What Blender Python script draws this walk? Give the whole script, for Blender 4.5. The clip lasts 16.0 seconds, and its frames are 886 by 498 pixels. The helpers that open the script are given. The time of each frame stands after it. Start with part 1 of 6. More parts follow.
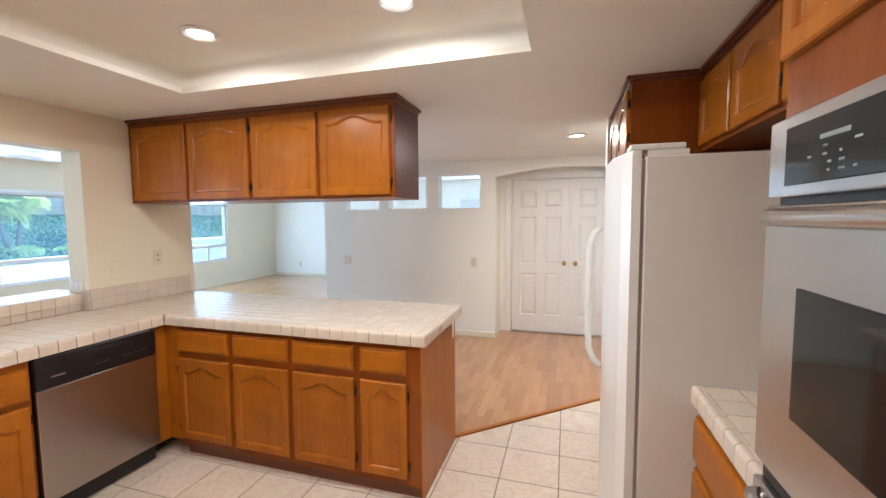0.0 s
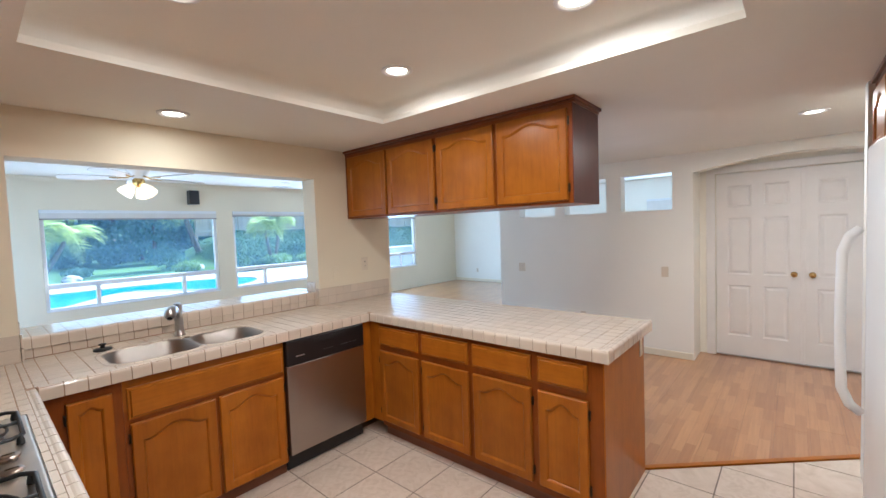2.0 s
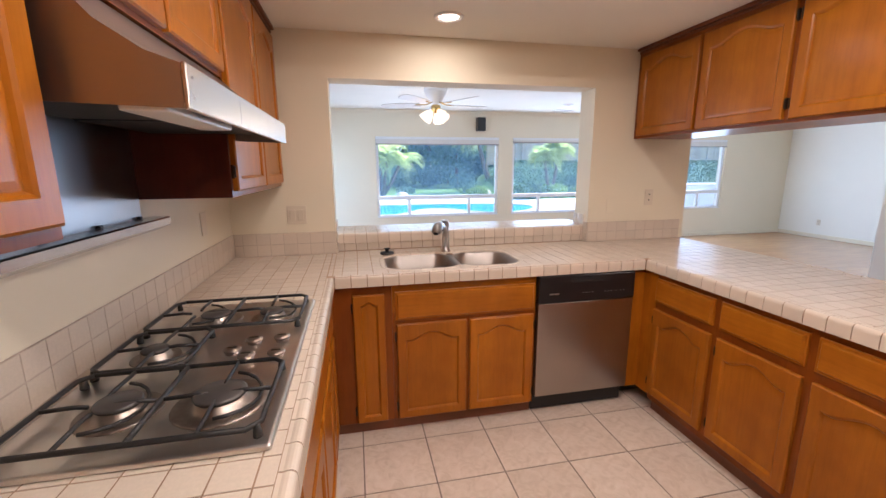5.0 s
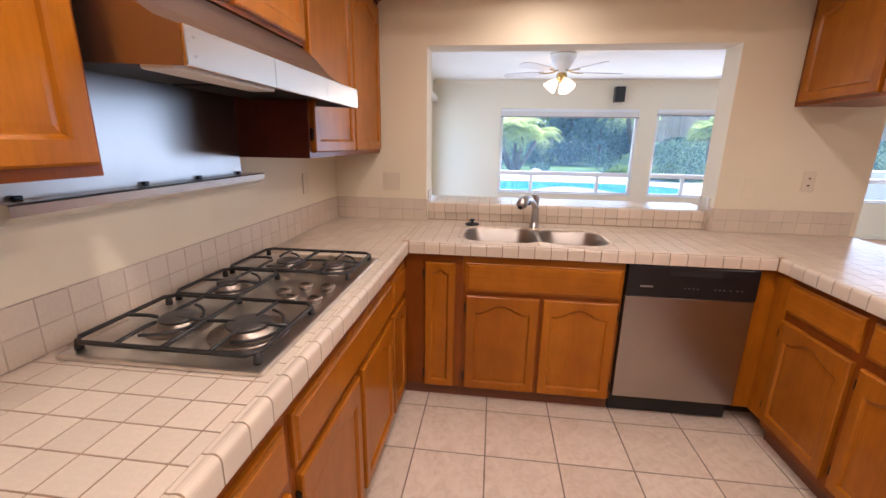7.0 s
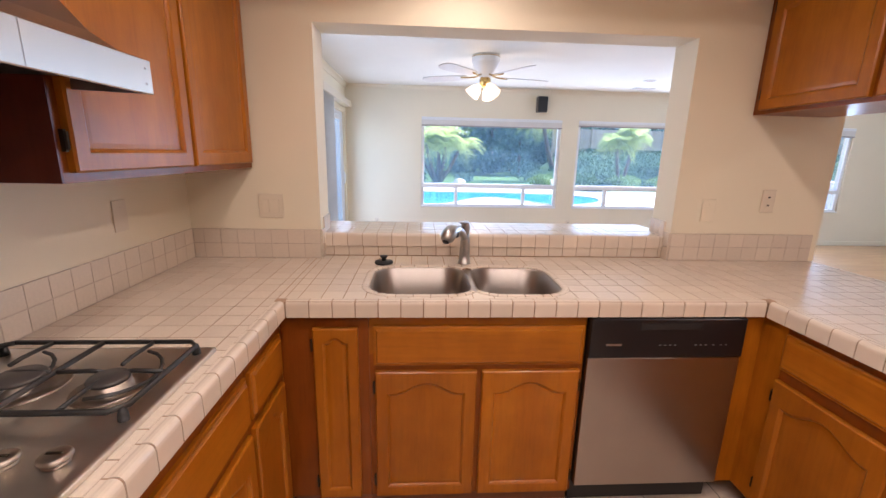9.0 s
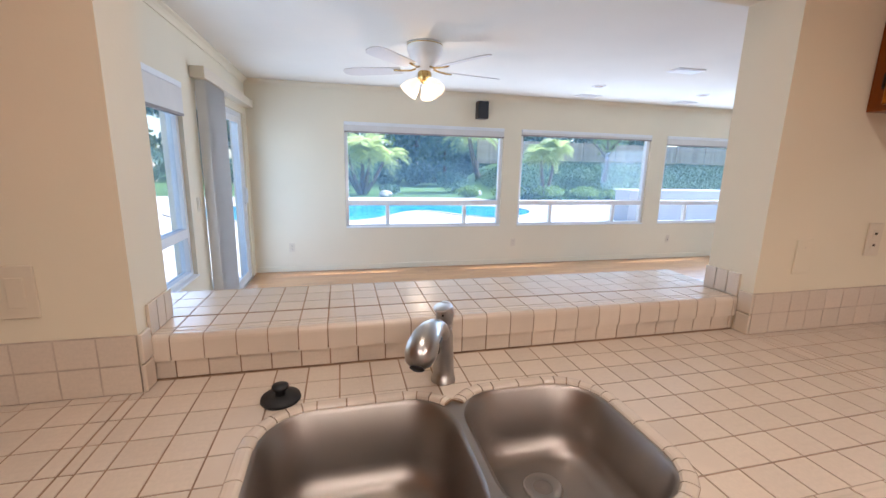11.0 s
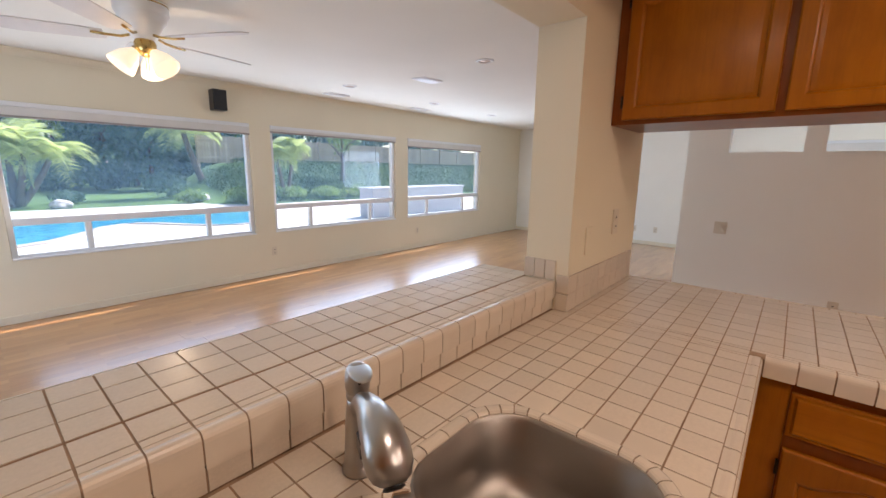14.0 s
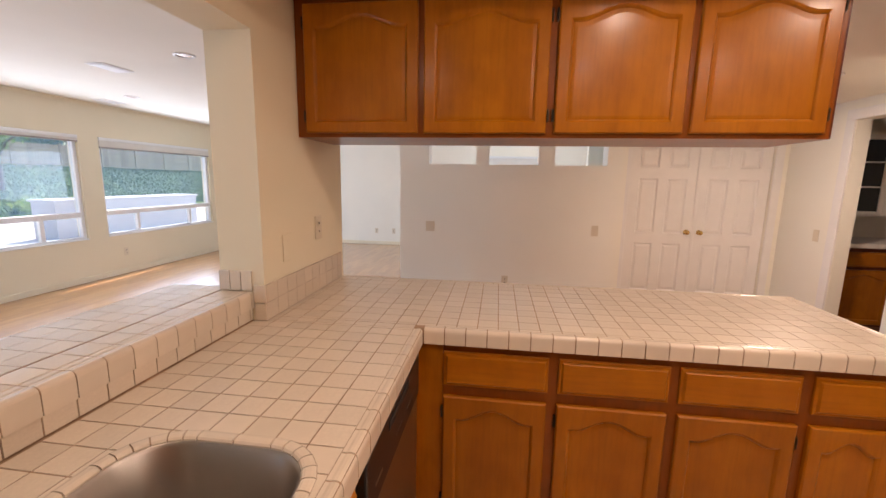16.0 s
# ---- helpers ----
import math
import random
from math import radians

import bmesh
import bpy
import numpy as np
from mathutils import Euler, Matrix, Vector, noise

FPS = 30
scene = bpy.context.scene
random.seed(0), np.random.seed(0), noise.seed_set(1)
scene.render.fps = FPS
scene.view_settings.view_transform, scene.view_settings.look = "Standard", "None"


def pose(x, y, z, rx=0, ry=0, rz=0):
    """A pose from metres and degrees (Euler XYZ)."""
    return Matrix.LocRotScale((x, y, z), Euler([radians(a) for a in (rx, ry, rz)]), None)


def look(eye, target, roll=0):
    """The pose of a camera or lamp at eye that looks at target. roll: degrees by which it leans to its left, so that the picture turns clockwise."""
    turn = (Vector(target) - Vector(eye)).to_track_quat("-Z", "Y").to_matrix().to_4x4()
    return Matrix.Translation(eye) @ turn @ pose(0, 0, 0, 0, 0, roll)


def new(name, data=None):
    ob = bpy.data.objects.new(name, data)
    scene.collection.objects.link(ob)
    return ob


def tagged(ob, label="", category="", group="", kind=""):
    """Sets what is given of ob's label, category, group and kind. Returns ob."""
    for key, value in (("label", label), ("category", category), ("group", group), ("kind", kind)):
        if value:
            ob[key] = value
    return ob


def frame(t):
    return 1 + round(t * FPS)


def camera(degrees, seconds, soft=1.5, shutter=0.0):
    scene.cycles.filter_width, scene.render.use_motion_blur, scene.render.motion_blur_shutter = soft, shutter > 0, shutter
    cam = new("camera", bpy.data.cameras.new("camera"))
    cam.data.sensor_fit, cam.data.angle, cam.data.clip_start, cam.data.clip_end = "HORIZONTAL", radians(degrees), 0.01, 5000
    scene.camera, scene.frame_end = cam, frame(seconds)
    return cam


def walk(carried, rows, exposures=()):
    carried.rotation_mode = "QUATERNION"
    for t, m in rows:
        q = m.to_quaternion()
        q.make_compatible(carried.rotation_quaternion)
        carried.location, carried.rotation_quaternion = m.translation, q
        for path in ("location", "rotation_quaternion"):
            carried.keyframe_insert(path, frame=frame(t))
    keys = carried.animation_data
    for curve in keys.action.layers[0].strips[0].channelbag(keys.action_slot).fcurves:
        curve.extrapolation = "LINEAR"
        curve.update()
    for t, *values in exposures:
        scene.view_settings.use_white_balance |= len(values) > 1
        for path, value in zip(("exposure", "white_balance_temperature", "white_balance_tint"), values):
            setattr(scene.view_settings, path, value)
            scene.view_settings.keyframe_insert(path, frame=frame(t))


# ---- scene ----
cam = camera(94.5, 16.0)
PATH = [
    (0, (-0.174, 0.237, 1.518), (-0.75, 2.146, 1.37), -0.4),
    (0.5, (-0.171, 0.241, 1.522), (-0.895, 2.101, 1.397), -1.0),
    (1, (-0.178, 0.247, 1.519), (-1.085, 2.027, 1.412), -1.5),
    (1.5, (-0.184, 0.252, 1.52), (-1.298, 1.911, 1.424), -1.9),
    (2, (-0.197, 0.242, 1.525), (-1.5, 1.756, 1.428), -2.1),
    (2.5, (-0.199, 0.258, 1.524), (-1.675, 1.603, 1.404), -2.2),
    (3, (-0.218, 0.254, 1.516), (-1.811, 1.453, 1.35), -1.8),
    (3.5, (-0.247, 0.283, 1.492), (-1.934, 1.332, 1.258), -1.3),
    (4, (-0.354, 0.373, 1.47), (-2.123, 1.257, 1.172), -0.8),
    (4.5, (-0.495, 0.497, 1.462), (-2.349, 1.161, 1.11), -0.4),
    (5, (-0.568, 0.524, 1.453), (-2.487, 0.93, 1.063), -0.3),
    (7.5, (-0.592, 0.852, 1.42), (-2.508, 0.596, 0.907), 1.1),
    (8, (-0.791, 0.848, 1.427), (-2.723, 0.721, 0.922), 1.2),
    (8.5, (-0.999, 0.834, 1.431), (-2.939, 0.839, 0.946), 1.2),
    (9, (-1.235, 0.863, 1.433), (-3.179, 0.984, 0.978), 1.3),
    (11.5, (-2.385, 0.836, 1.452), (-4.251, 1.432, 1.05), 1.1),
    (12, (-2.504, 0.813, 1.452), (-4.312, 1.565, 1.046), 0.9),
    (12.5, (-2.597, 0.758, 1.451), (-4.319, 1.691, 1.045), 0.9),
    (13, (-2.635, 0.706, 1.447), (-4.242, 1.826, 1.043), 0.8),
    (13.5, (-2.633, 0.681, 1.448), (-4.09, 1.993, 1.054), 0.7),
    (14, (-2.598, 0.679, 1.456), (-3.871, 2.174, 1.075), 0.9),
    (14.5, (-2.532, 0.695, 1.464), (-3.595, 2.349, 1.096), 1.0),
    (15, (-2.444, 0.699, 1.474), (-3.258, 2.491, 1.118), 1.2),
    (15.5, (-2.372, 0.716, 1.466), (-2.923, 2.608, 1.123), 1.2),
    (16, (-2.344, 0.725, 1.469), (-2.602, 2.681, 1.139), 1.0),
]
walk(cam, [(t, look(eye, target, roll)) for t, eye, target, roll in PATH], [(0, 1.75, 5350, 7), (1.5, 1.52, 5250, 8), (3.5, 1.38, 5350, 11), (5, 1.47, 5850, 20), (9, 1.5, 6100, 24), (11.5, 1.2, 5950, 18), (12.5, 1.0, 6300, 20), (14, 0.98, 6800, 22), (16, 1.25, 7200, 26)])

# ---- light ----
world = bpy.data.worlds.new("sky")
scene.world = world
world.use_nodes = True
wn = world.node_tree
sky = wn.nodes.new("ShaderNodeTexSky")
sky.sky_type, sky.sun_disc = "NISHITA", False
TO_SUN = Vector((-0.20, 0.85, 1.0)).normalized()
sky.sun_elevation = math.asin(TO_SUN.z)
sky.sun_rotation = math.atan2(TO_SUN.x, TO_SUN.y)
wn.links.new(sky.outputs[0], wn.nodes["Background"].inputs[0])
wn.nodes["Background"].inputs[1].default_value = 0.15


def lamp(name, kind, energy, color, m, **settings):
    data = bpy.data.lights.new(name, kind)
    data.energy, data.color = energy, color
    if kind == "SUN":
        data.angle = settings["angle"]
    if kind == "AREA":
        data.shape, data.size = settings["shape"], settings["size"]
        data.size_y = settings.get("size_y", settings["size"])
        data.spread = settings.get("spread", math.pi)
    if kind == "SPOT":
        data.spot_size, data.spot_blend, data.shadow_soft_size = settings["cone"], 0.6, 0.05
    ob = new(name, data)
    ob.matrix_world = m
    return ob


lamp("sun", "SUN", 5.0, (0.92, 0.97, 1.0), look(TO_SUN * 30, (0, 0, 0)), angle=radians(0.5))
WARM = (1.0, 0.87, 0.71)
DAY = (0.54, 0.76, 1.0)
TRAY_Z, CEIL, FAM_CEIL = 2.352, 2.235, 2.43
# the two at y 0.745 are unseen, added by symmetry to brighten the oven side
KITCHEN_LIGHTS = [(-1.76, 1.745, TRAY_Z), (-0.81, 1.755, TRAY_Z), (-1.76, 0.745, TRAY_Z), (-0.81, 0.745, TRAY_Z), (-2.87, 1.05, CEIL), (-0.10, 4.06, CEIL)]
for x, y, z in KITCHEN_LIGHTS:
    lamp("downlight_lamp", "AREA", 1.4 if x < -2.5 else 9.8 if y > 3 else 2.8 if x < -1.2 else 4.2, WARM, look((x, y, z - 0.012), (x, y, 0)), shape="DISK", size=0.10)
# sky light in the openings of the west and south windows
for y0, y1, power in ((0.9, 3.13, 9.5), (3.4, 5.61, 17), (5.9, 8.07, 26)):
    lamp("window_sky", "AREA", power, DAY, look((-7.86, (y0 + y1) / 2, 1.27), (0, (y0 + y1) / 2, 1.0)), shape="RECTANGLE", size=y1 - y0 - 0.1, size_y=1.2)
lamp("window_sky", "AREA", 6.5, DAY, look((-5.1, -0.22, 1.25), (-5.1, 5, 1.0)), shape="RECTANGLE", size=1.1, size_y=1.1)
lamp("window_sky", "AREA", 5, DAY, look((-7.2, -0.22, 1.0), (-7.0, 5, 0.9)), shape="RECTANGLE", size=0.8, size_y=1.8)
lamp("window_sky", "AREA", 40, DAY, look((-2.0, 9.6, 1.4), (-2.0, 5, 1.2)), shape="RECTANGLE", size=2.0, size_y=1.2)
lamp("fan_light_lamp", "POINT", 2.0, (1.0, 0.8, 0.55), pose(-5.8, 1.55, 1.90))


# ---- materials ----
def material(name):
    m = bpy.data.materials.new(name)
    m.use_nodes = True
    return m, m.node_tree, m.node_tree.nodes["Principled BSDF"]


def node(t, kind, **inputs):
    n = t.nodes.new(kind)
    for key, value in inputs.items():
        n.inputs[key.replace("_", " ")].default_value = value
    return n


def coords(t, scale, which="Object"):
    c, m = t.nodes.new("ShaderNodeTexCoord"), t.nodes.new("ShaderNodeMapping")
    m.inputs["Scale"].default_value = scale
    t.links.new(c.outputs[which], m.inputs[0])
    return m.outputs[0]


def ramp(t, fac, stops):
    r = t.nodes.new("ShaderNodeValToRGB")
    while len(r.color_ramp.elements) < len(stops):
        r.color_ramp.elements.new(0.5)
    for e, (p, c) in zip(r.color_ramp.elements, stops):
        e.position, e.color = p, (*c, 1)
    t.links.new(fac, r.inputs[0])
    return r.outputs[0]


def mix(t, a, b, fac, mode="MULTIPLY"):
    n = t.nodes.new("ShaderNodeMix")
    n.data_type, n.blend_type = "RGBA", mode
    for value, socket in ((fac, n.inputs[0]), (a, n.inputs[6]), (b, n.inputs[7])):
        if hasattr(value, "is_output"):
            t.links.new(value, socket)
        elif isinstance(value, tuple):
            socket.default_value = (*value, 1)
        else:
            socket.default_value = value
    return n.outputs[2]


def bump(t, p, height, strength, distance=0.002):
    b = node(t, "ShaderNodeBump", Strength=strength, Distance=distance)
    t.links.new(height, b.inputs["Height"])
    t.links.new(b.outputs[0], p.inputs["Normal"])


def noise_node(t, vector, scale, detail=3.0, rough=0.5):
    n = node(t, "ShaderNodeTexNoise", Scale=scale, Detail=detail, Roughness=rough)
    t.links.new(vector, n.inputs["Vector"])
    return n.outputs[0]


def shade(c, k):
    return tuple(min(1, v * k) for v in c)


def plain(name, color, rough=0.5, metal=0.0, vary=0.12, scale=6.0, fine=60.0, relief=0.1, random_k=0.0, coat=0.0):
    """Paint, plastic, stone or metal: patchy tone, fine relief, and a tone of its own for each piece."""
    m, t, p = material(name)
    v = coords(t, (1, 1, 1))
    col = ramp(t, noise_node(t, v, scale, 4), [(0.3, shade(color, 1 - vary)), (0.7, shade(color, 1 + vary * 0.5))])
    if random_k:
        info = t.nodes.new("ShaderNodeObjectInfo")
        tone = ramp(t, info.outputs["Random"], [(0, (1 - random_k,) * 3), (1, (1.0, 1.0, 1.0))])
        col = mix(t, col, tone, 1.0)
    t.links.new(col, p.inputs["Base Color"])
    p.inputs["Roughness"].default_value, p.inputs["Metallic"].default_value = rough, metal
    p.inputs["Coat Weight"].default_value = coat
    if relief:
        bump(t, p, noise_node(t, v, fine, 2), relief)
    return m


def oak(name, color, grain=(22, 22, 1.6), rough=0.32):
    m, t, p = material(name)
    info = t.nodes.new("ShaderNodeObjectInfo")
    add = t.nodes.new("ShaderNodeVectorMath")
    add.operation = "ADD"
    t.links.new(coords(t, grain), add.inputs[0])
    sc = t.nodes.new("ShaderNodeVectorMath")
    sc.operation = "SCALE"
    sc.inputs[3].default_value = 37.0
    comb = t.nodes.new("ShaderNodeCombineXYZ")
    for n in range(3):
        t.links.new(info.outputs["Random"], comb.inputs[n])
    t.links.new(comb.outputs[0], sc.inputs[0])
    t.links.new(sc.outputs[0], add.inputs[1])
    v = add.outputs[0]
    fine = noise_node(t, v, 3.2, 5, 0.65)
    col = ramp(t, fine, [(0.28, shade(color, 0.86)), (0.5, color), (0.75, shade(color, 1.07))])
    broad = noise_node(t, v, 0.35, 2)
    col = mix(t, col, ramp(t, broad, [(0.3, (0.84, 0.78, 0.72)), (0.65, (1, 1, 1))]), 1.0)
    # blotches where the stain took unevenly
    blotch = noise_node(t, coords(t, (1, 1, 0.6)), 11.0, 4, 0.6)
    col = mix(t, col, ramp(t, blotch, [(0.34, (0.90, 0.86, 0.80)), (0.62, (1.05, 1.04, 1.0))]), 1.0)
    tone = ramp(t, info.outputs["Random"], [(0, (0.86, 0.84, 0.82)), (1, (1.0, 1.0, 1.0))])
    t.links.new(mix(t, col, tone, 1.0), p.inputs["Base Color"])
    p.inputs["Roughness"].default_value, p.inputs["Coat Weight"].default_value = rough, 0.16
    p.inputs["Coat Roughness"].default_value = 0.20
    p.inputs["Specular IOR Level"].default_value = 0.22
    bump(t, p, fine, 0.12, 0.001)
    return m


OAK = (0.43, 0.143, 0.005)
M_OAK = oak("honey_oak", OAK)
M_OAK_H = oak("honey_oak_across", OAK, (1.6, 22, 22))
M_OAK_HY = oak("honey_oak_along", OAK, (22, 1.6, 22))
M_CROWN = oak("dark_stained_oak", (0.20, 0.062, 0.02), (1.6, 22, 22))
# red-brown side oak, its colour darkened to include the shade beside the hood
M_SIDE = oak("red_side_shade_darkened", (0.11, 0.022, 0.010))
# oak darkened so the shade between doors and drawers is in its colour
M_FRAME = oak("face_frame_oak_shaded", (0.27, 0.070, 0.005))
M_TOE = plain("toe_kick_brown", (0.20, 0.07, 0.03), 0.5)
M_WALL = plain("cream_wall_paint", (0.80, 0.72, 0.555), 0.85, vary=0.03, scale=1.2, fine=90, relief=0.12)
M_WHITE_WALL = plain("white_wall_paint", (0.89, 0.855, 0.765), 0.85, vary=0.03, scale=1.2, fine=90, relief=0.12)
M_CEIL = plain("ceiling_paint", (0.82, 0.78, 0.69), 0.9, vary=0.03, scale=1.5, fine=120, relief=0.15)
M_TRIM = plain("white_trim_paint", (0.84, 0.82, 0.80), 0.4, vary=0.03, relief=0.02)
M_TILE = plain("glazed_cream_tile", (0.72, 0.615, 0.50), 0.26, vary=0.05, scale=9, fine=30, relief=0.06, random_k=0.09, coat=0.12)
M_GROUT = plain("brown_grout", (0.33, 0.21, 0.13), 0.9, vary=0.3, scale=14, relief=0.4)
M_PALE_GROUT = plain("pale_splash_grout", (0.55, 0.45, 0.36), 0.9, vary=0.2, scale=14, relief=0.3)
M_FLOOR_GROUT = plain("grey_floor_grout", (0.26, 0.205, 0.165), 0.9, vary=0.3, scale=14, relief=0.4)
M_STEEL = plain("brushed_steel", (0.62, 0.60, 0.57), 0.27, 1.0, vary=0.06, scale=3, fine=200, relief=0.008)
M_TRAY = plain("pale_tray_steel", (0.72, 0.68, 0.63), 0.34, 1.0, vary=0.12, scale=8, fine=200, relief=0.01)
# dishwasher steel with the dark reflections of floor and cabinets in its colour
M_PANEL = plain("panel_steel_reflected_dark", (0.42, 0.38, 0.35), 0.30, 1.0, vary=0.1, scale=2, fine=200, relief=0.006)
# canopy steel, darker than the lip: reflected dark oak is put into its colour
M_HOOD = plain("dull_hood_steel_reflected_dark", (0.36, 0.32, 0.29), 0.38, 1.0, vary=0.1, scale=3, fine=200, relief=0.03)
M_SHEET = plain("brushed_splash_steel", (0.36, 0.335, 0.315), 0.30, 1.0, vary=0.12, scale=3, fine=200, relief=0.04)
M_BOWL = plain("heat_browned_steel", (0.40, 0.34, 0.29), 0.36, 1.0, vary=0.25, scale=30, fine=200, relief=0.03)
M_SINK = plain("brushed_sink_steel", (0.35, 0.315, 0.285), 0.38, 1.0, vary=0.1, scale=4, fine=200, relief=0.03)
M_CHROME = plain("satin_chrome", (0.48, 0.465, 0.45), 0.31, 1.0, vary=0.05, relief=0.0)
M_BLACK = plain("black_plastic", (0.012, 0.012, 0.014), 0.3, vary=0.2, relief=0.02)
M_IRON = plain("black_cast_iron", (0.02, 0.019, 0.018), 0.45, vary=0.3, scale=20, relief=0.2)
M_RUBBER = plain("black_rubber", (0.015, 0.015, 0.016), 0.55, vary=0.2)
M_WHITE = plain("white_enamel", (0.82, 0.80, 0.77), 0.38, vary=0.02, fine=150, relief=0.05, coat=0.08)
M_FRIDGE_SIDE = plain("textured_white_side", (0.74, 0.70, 0.66), 0.5, vary=0.02, fine=220, relief=0.25)
M_GREY = plain("grey_gasket", (0.32, 0.29, 0.27), 0.6)
M_PLATE = plain("almond_plastic", (0.72, 0.63, 0.49), 0.4, vary=0.03, relief=0.0)
M_BLADE = plain("cream_blade", (0.62, 0.56, 0.50), 0.45, vary=0.05, relief=0.0)
M_BRASS = plain("polished_brass", (0.62, 0.42, 0.16), 0.25, 1.0, vary=0.08, relief=0.0)
M_HINGE = plain("dark_bronze", (0.05, 0.035, 0.022), 0.4, 0.8, vary=0.2)
M_DARK_GLASS = plain("dark_oven_glass", (0.012, 0.014, 0.014), 0.06, vary=0.1, relief=0.0)
M_BURNER = plain("burner_grey", (0.10, 0.09, 0.085), 0.45, 0.6, vary=0.2)
M_FABRIC = plain("grey_shade_fabric", (0.72, 0.70, 0.67), 0.9, vary=0.05, fine=300, relief=0.2)
M_VINYL = plain("white_vinyl", (0.80, 0.81, 0.82), 0.4, vary=0.03, relief=0.02)
M_DECK = plain("pale_concrete", (0.62, 0.58, 0.53), 0.85, vary=0.08, scale=0.8, fine=8, relief=0.2)
M_COPING = plain("brick_coping", (0.50, 0.42, 0.36), 0.8, vary=0.2, scale=3)
M_ROCK = plain("pale_rock", (0.5, 0.47, 0.44), 0.9, vary=0.3, scale=3, relief=0.6)
M_FENCE = plain("weathered_fence", (0.66, 0.53, 0.40), 0.85, vary=0.2, scale=2, random_k=0.3)
M_SPA = plain("white_stucco", (0.50, 0.50, 0.53), 0.85, vary=0.05, scale=1)
M_TRUNK = plain("palm_bark", (0.16, 0.13, 0.10), 0.95, vary=0.35, scale=5, fine=12, relief=0.8)
M_SCREEN_TEXT = plain("pale_print", (0.22, 0.24, 0.24), 0.5, relief=0.0)


def leaf_material(name, low, high, through_part=0.4):
    m, t, p = material(name)
    g = t.nodes.new("ShaderNodeNewGeometry")
    t.links.new(ramp(t, g.outputs["Random Per Island"], [(0.0, low), (1.0, high)]), p.inputs["Base Color"])
    p.inputs["Roughness"].default_value = 0.55
    # thin leaves let part of the sunlight through
    thin, blend = t.nodes.new("ShaderNodeBsdfTranslucent"), t.nodes.new("ShaderNodeMixShader")
    t.links.new(ramp(t, g.outputs["Random Per Island"], [(0.0, shade(low, 1.5)), (1.0, shade(high, 1.5))]), thin.inputs[0])
    blend.inputs[0].default_value = through_part
    t.links.new(p.outputs[0], blend.inputs[1])
    t.links.new(thin.outputs[0], blend.inputs[2])
    t.links.new(blend.outputs[0], t.nodes["Material Output"].inputs[0])
    return m


M_FROND = leaf_material("palm_frond", (0.34, 0.42, 0.16), (0.60, 0.64, 0.28), 0.5)
M_LEAF = leaf_material("dark_foliage", (0.07, 0.14, 0.10), (0.18, 0.28, 0.20), 0.25)
M_LEAF_LIGHT = leaf_material("light_foliage", (0.13, 0.22, 0.07), (0.28, 0.38, 0.14))
M_COVER = leaf_material("ground_cover", (0.035, 0.09, 0.04), (0.075, 0.15, 0.06), 0.15)


def floor_tile_material():
    m, t, p = material("veined_beige_tile")
    info = t.nodes.new("ShaderNodeObjectInfo")
    off = t.nodes.new("ShaderNodeVectorMath")
    off.operation = "MULTIPLY_ADD"
    t.links.new(coords(t, (1, 1, 1)), off.inputs[0])
    off.inputs[1].default_value = (1, 1, 1)
    t.links.new(info.outputs["Location"], off.inputs[2])
    n = node(t, "ShaderNodeTexNoise", Scale=5.0, Detail=6.0, Roughness=0.6, Distortion=1.6)
    t.links.new(off.outputs[0], n.inputs["Vector"])
    col = ramp(t, n.outputs[0], [(0.3, (0.66, 0.545, 0.435)), (0.55, (0.76, 0.645, 0.535)), (0.75, (0.80, 0.70, 0.60))])
    tone = ramp(t, info.outputs["Random"], [(0, (0.93, 0.92, 0.91)), (1, (1, 1, 1))])
    t.links.new(mix(t, col, tone, 1.0), p.inputs["Base Color"])
    p.inputs["Roughness"].default_value = 0.2
    bump(t, p, n.outputs[0], 0.05)
    return m


def plank_material():
    """Three-strip laminate: short blocks of differing tone along each board."""
    m, t, p = material("laminate_strip_floor")
    g = t.nodes.new("ShaderNodeNewGeometry")
    rot = t.nodes.new("ShaderNodeMapping")
    rot.inputs["Rotation"].default_value = (0, 0, radians(90))
    t.links.new(g.outputs["Position"], rot.inputs[0])
    b = t.nodes.new("ShaderNodeTexBrick")
    b.offset, b.offset_frequency, b.squash = 0.37, 2, 1.0
    for key, value in (("Scale", 1.0), ("Brick Width", 0.36), ("Row Height", 0.0633), ("Mortar Size", 0.0006), ("Bias", 0.0)):
        b.inputs[key].default_value = value
    b.inputs["Color1"].default_value = (0.46, 0.195, 0.06, 1)
    b.inputs["Color2"].default_value = (0.60, 0.295, 0.105, 1)
    b.inputs["Mortar"].default_value = (0.36, 0.16, 0.06, 1)
    t.links.new(rot.outputs[0], b.inputs["Vector"])
    st = t.nodes.new("ShaderNodeMapping")
    st.inputs["Scale"].default_value = (60, 3, 60)
    t.links.new(g.outputs["Position"], st.inputs[0])
    fine = noise_node(t, st.outputs[0], 1.0, 4, 0.6)
    col = mix(t, b.outputs[0], ramp(t, fine, [(0.3, (0.84, 0.80, 0.76)), (0.7, (1, 1, 1))]), 1.0)
    info = t.nodes.new("ShaderNodeObjectInfo")
    tone = ramp(t, info.outputs["Random"], [(0, (0.9, 0.88, 0.86)), (1, (1, 1, 1))])
    t.links.new(mix(t, col, tone, 1.0), p.inputs["Base Color"])
    p.inputs["Roughness"].default_value = 0.30
    p.inputs["Coat Weight"].default_value = 1.0
    p.inputs["Coat IOR"].default_value = 1.75
    p.inputs["Coat Roughness"].default_value = 0.26
    bump(t, p, fine, 0.03, 0.001)
    return m


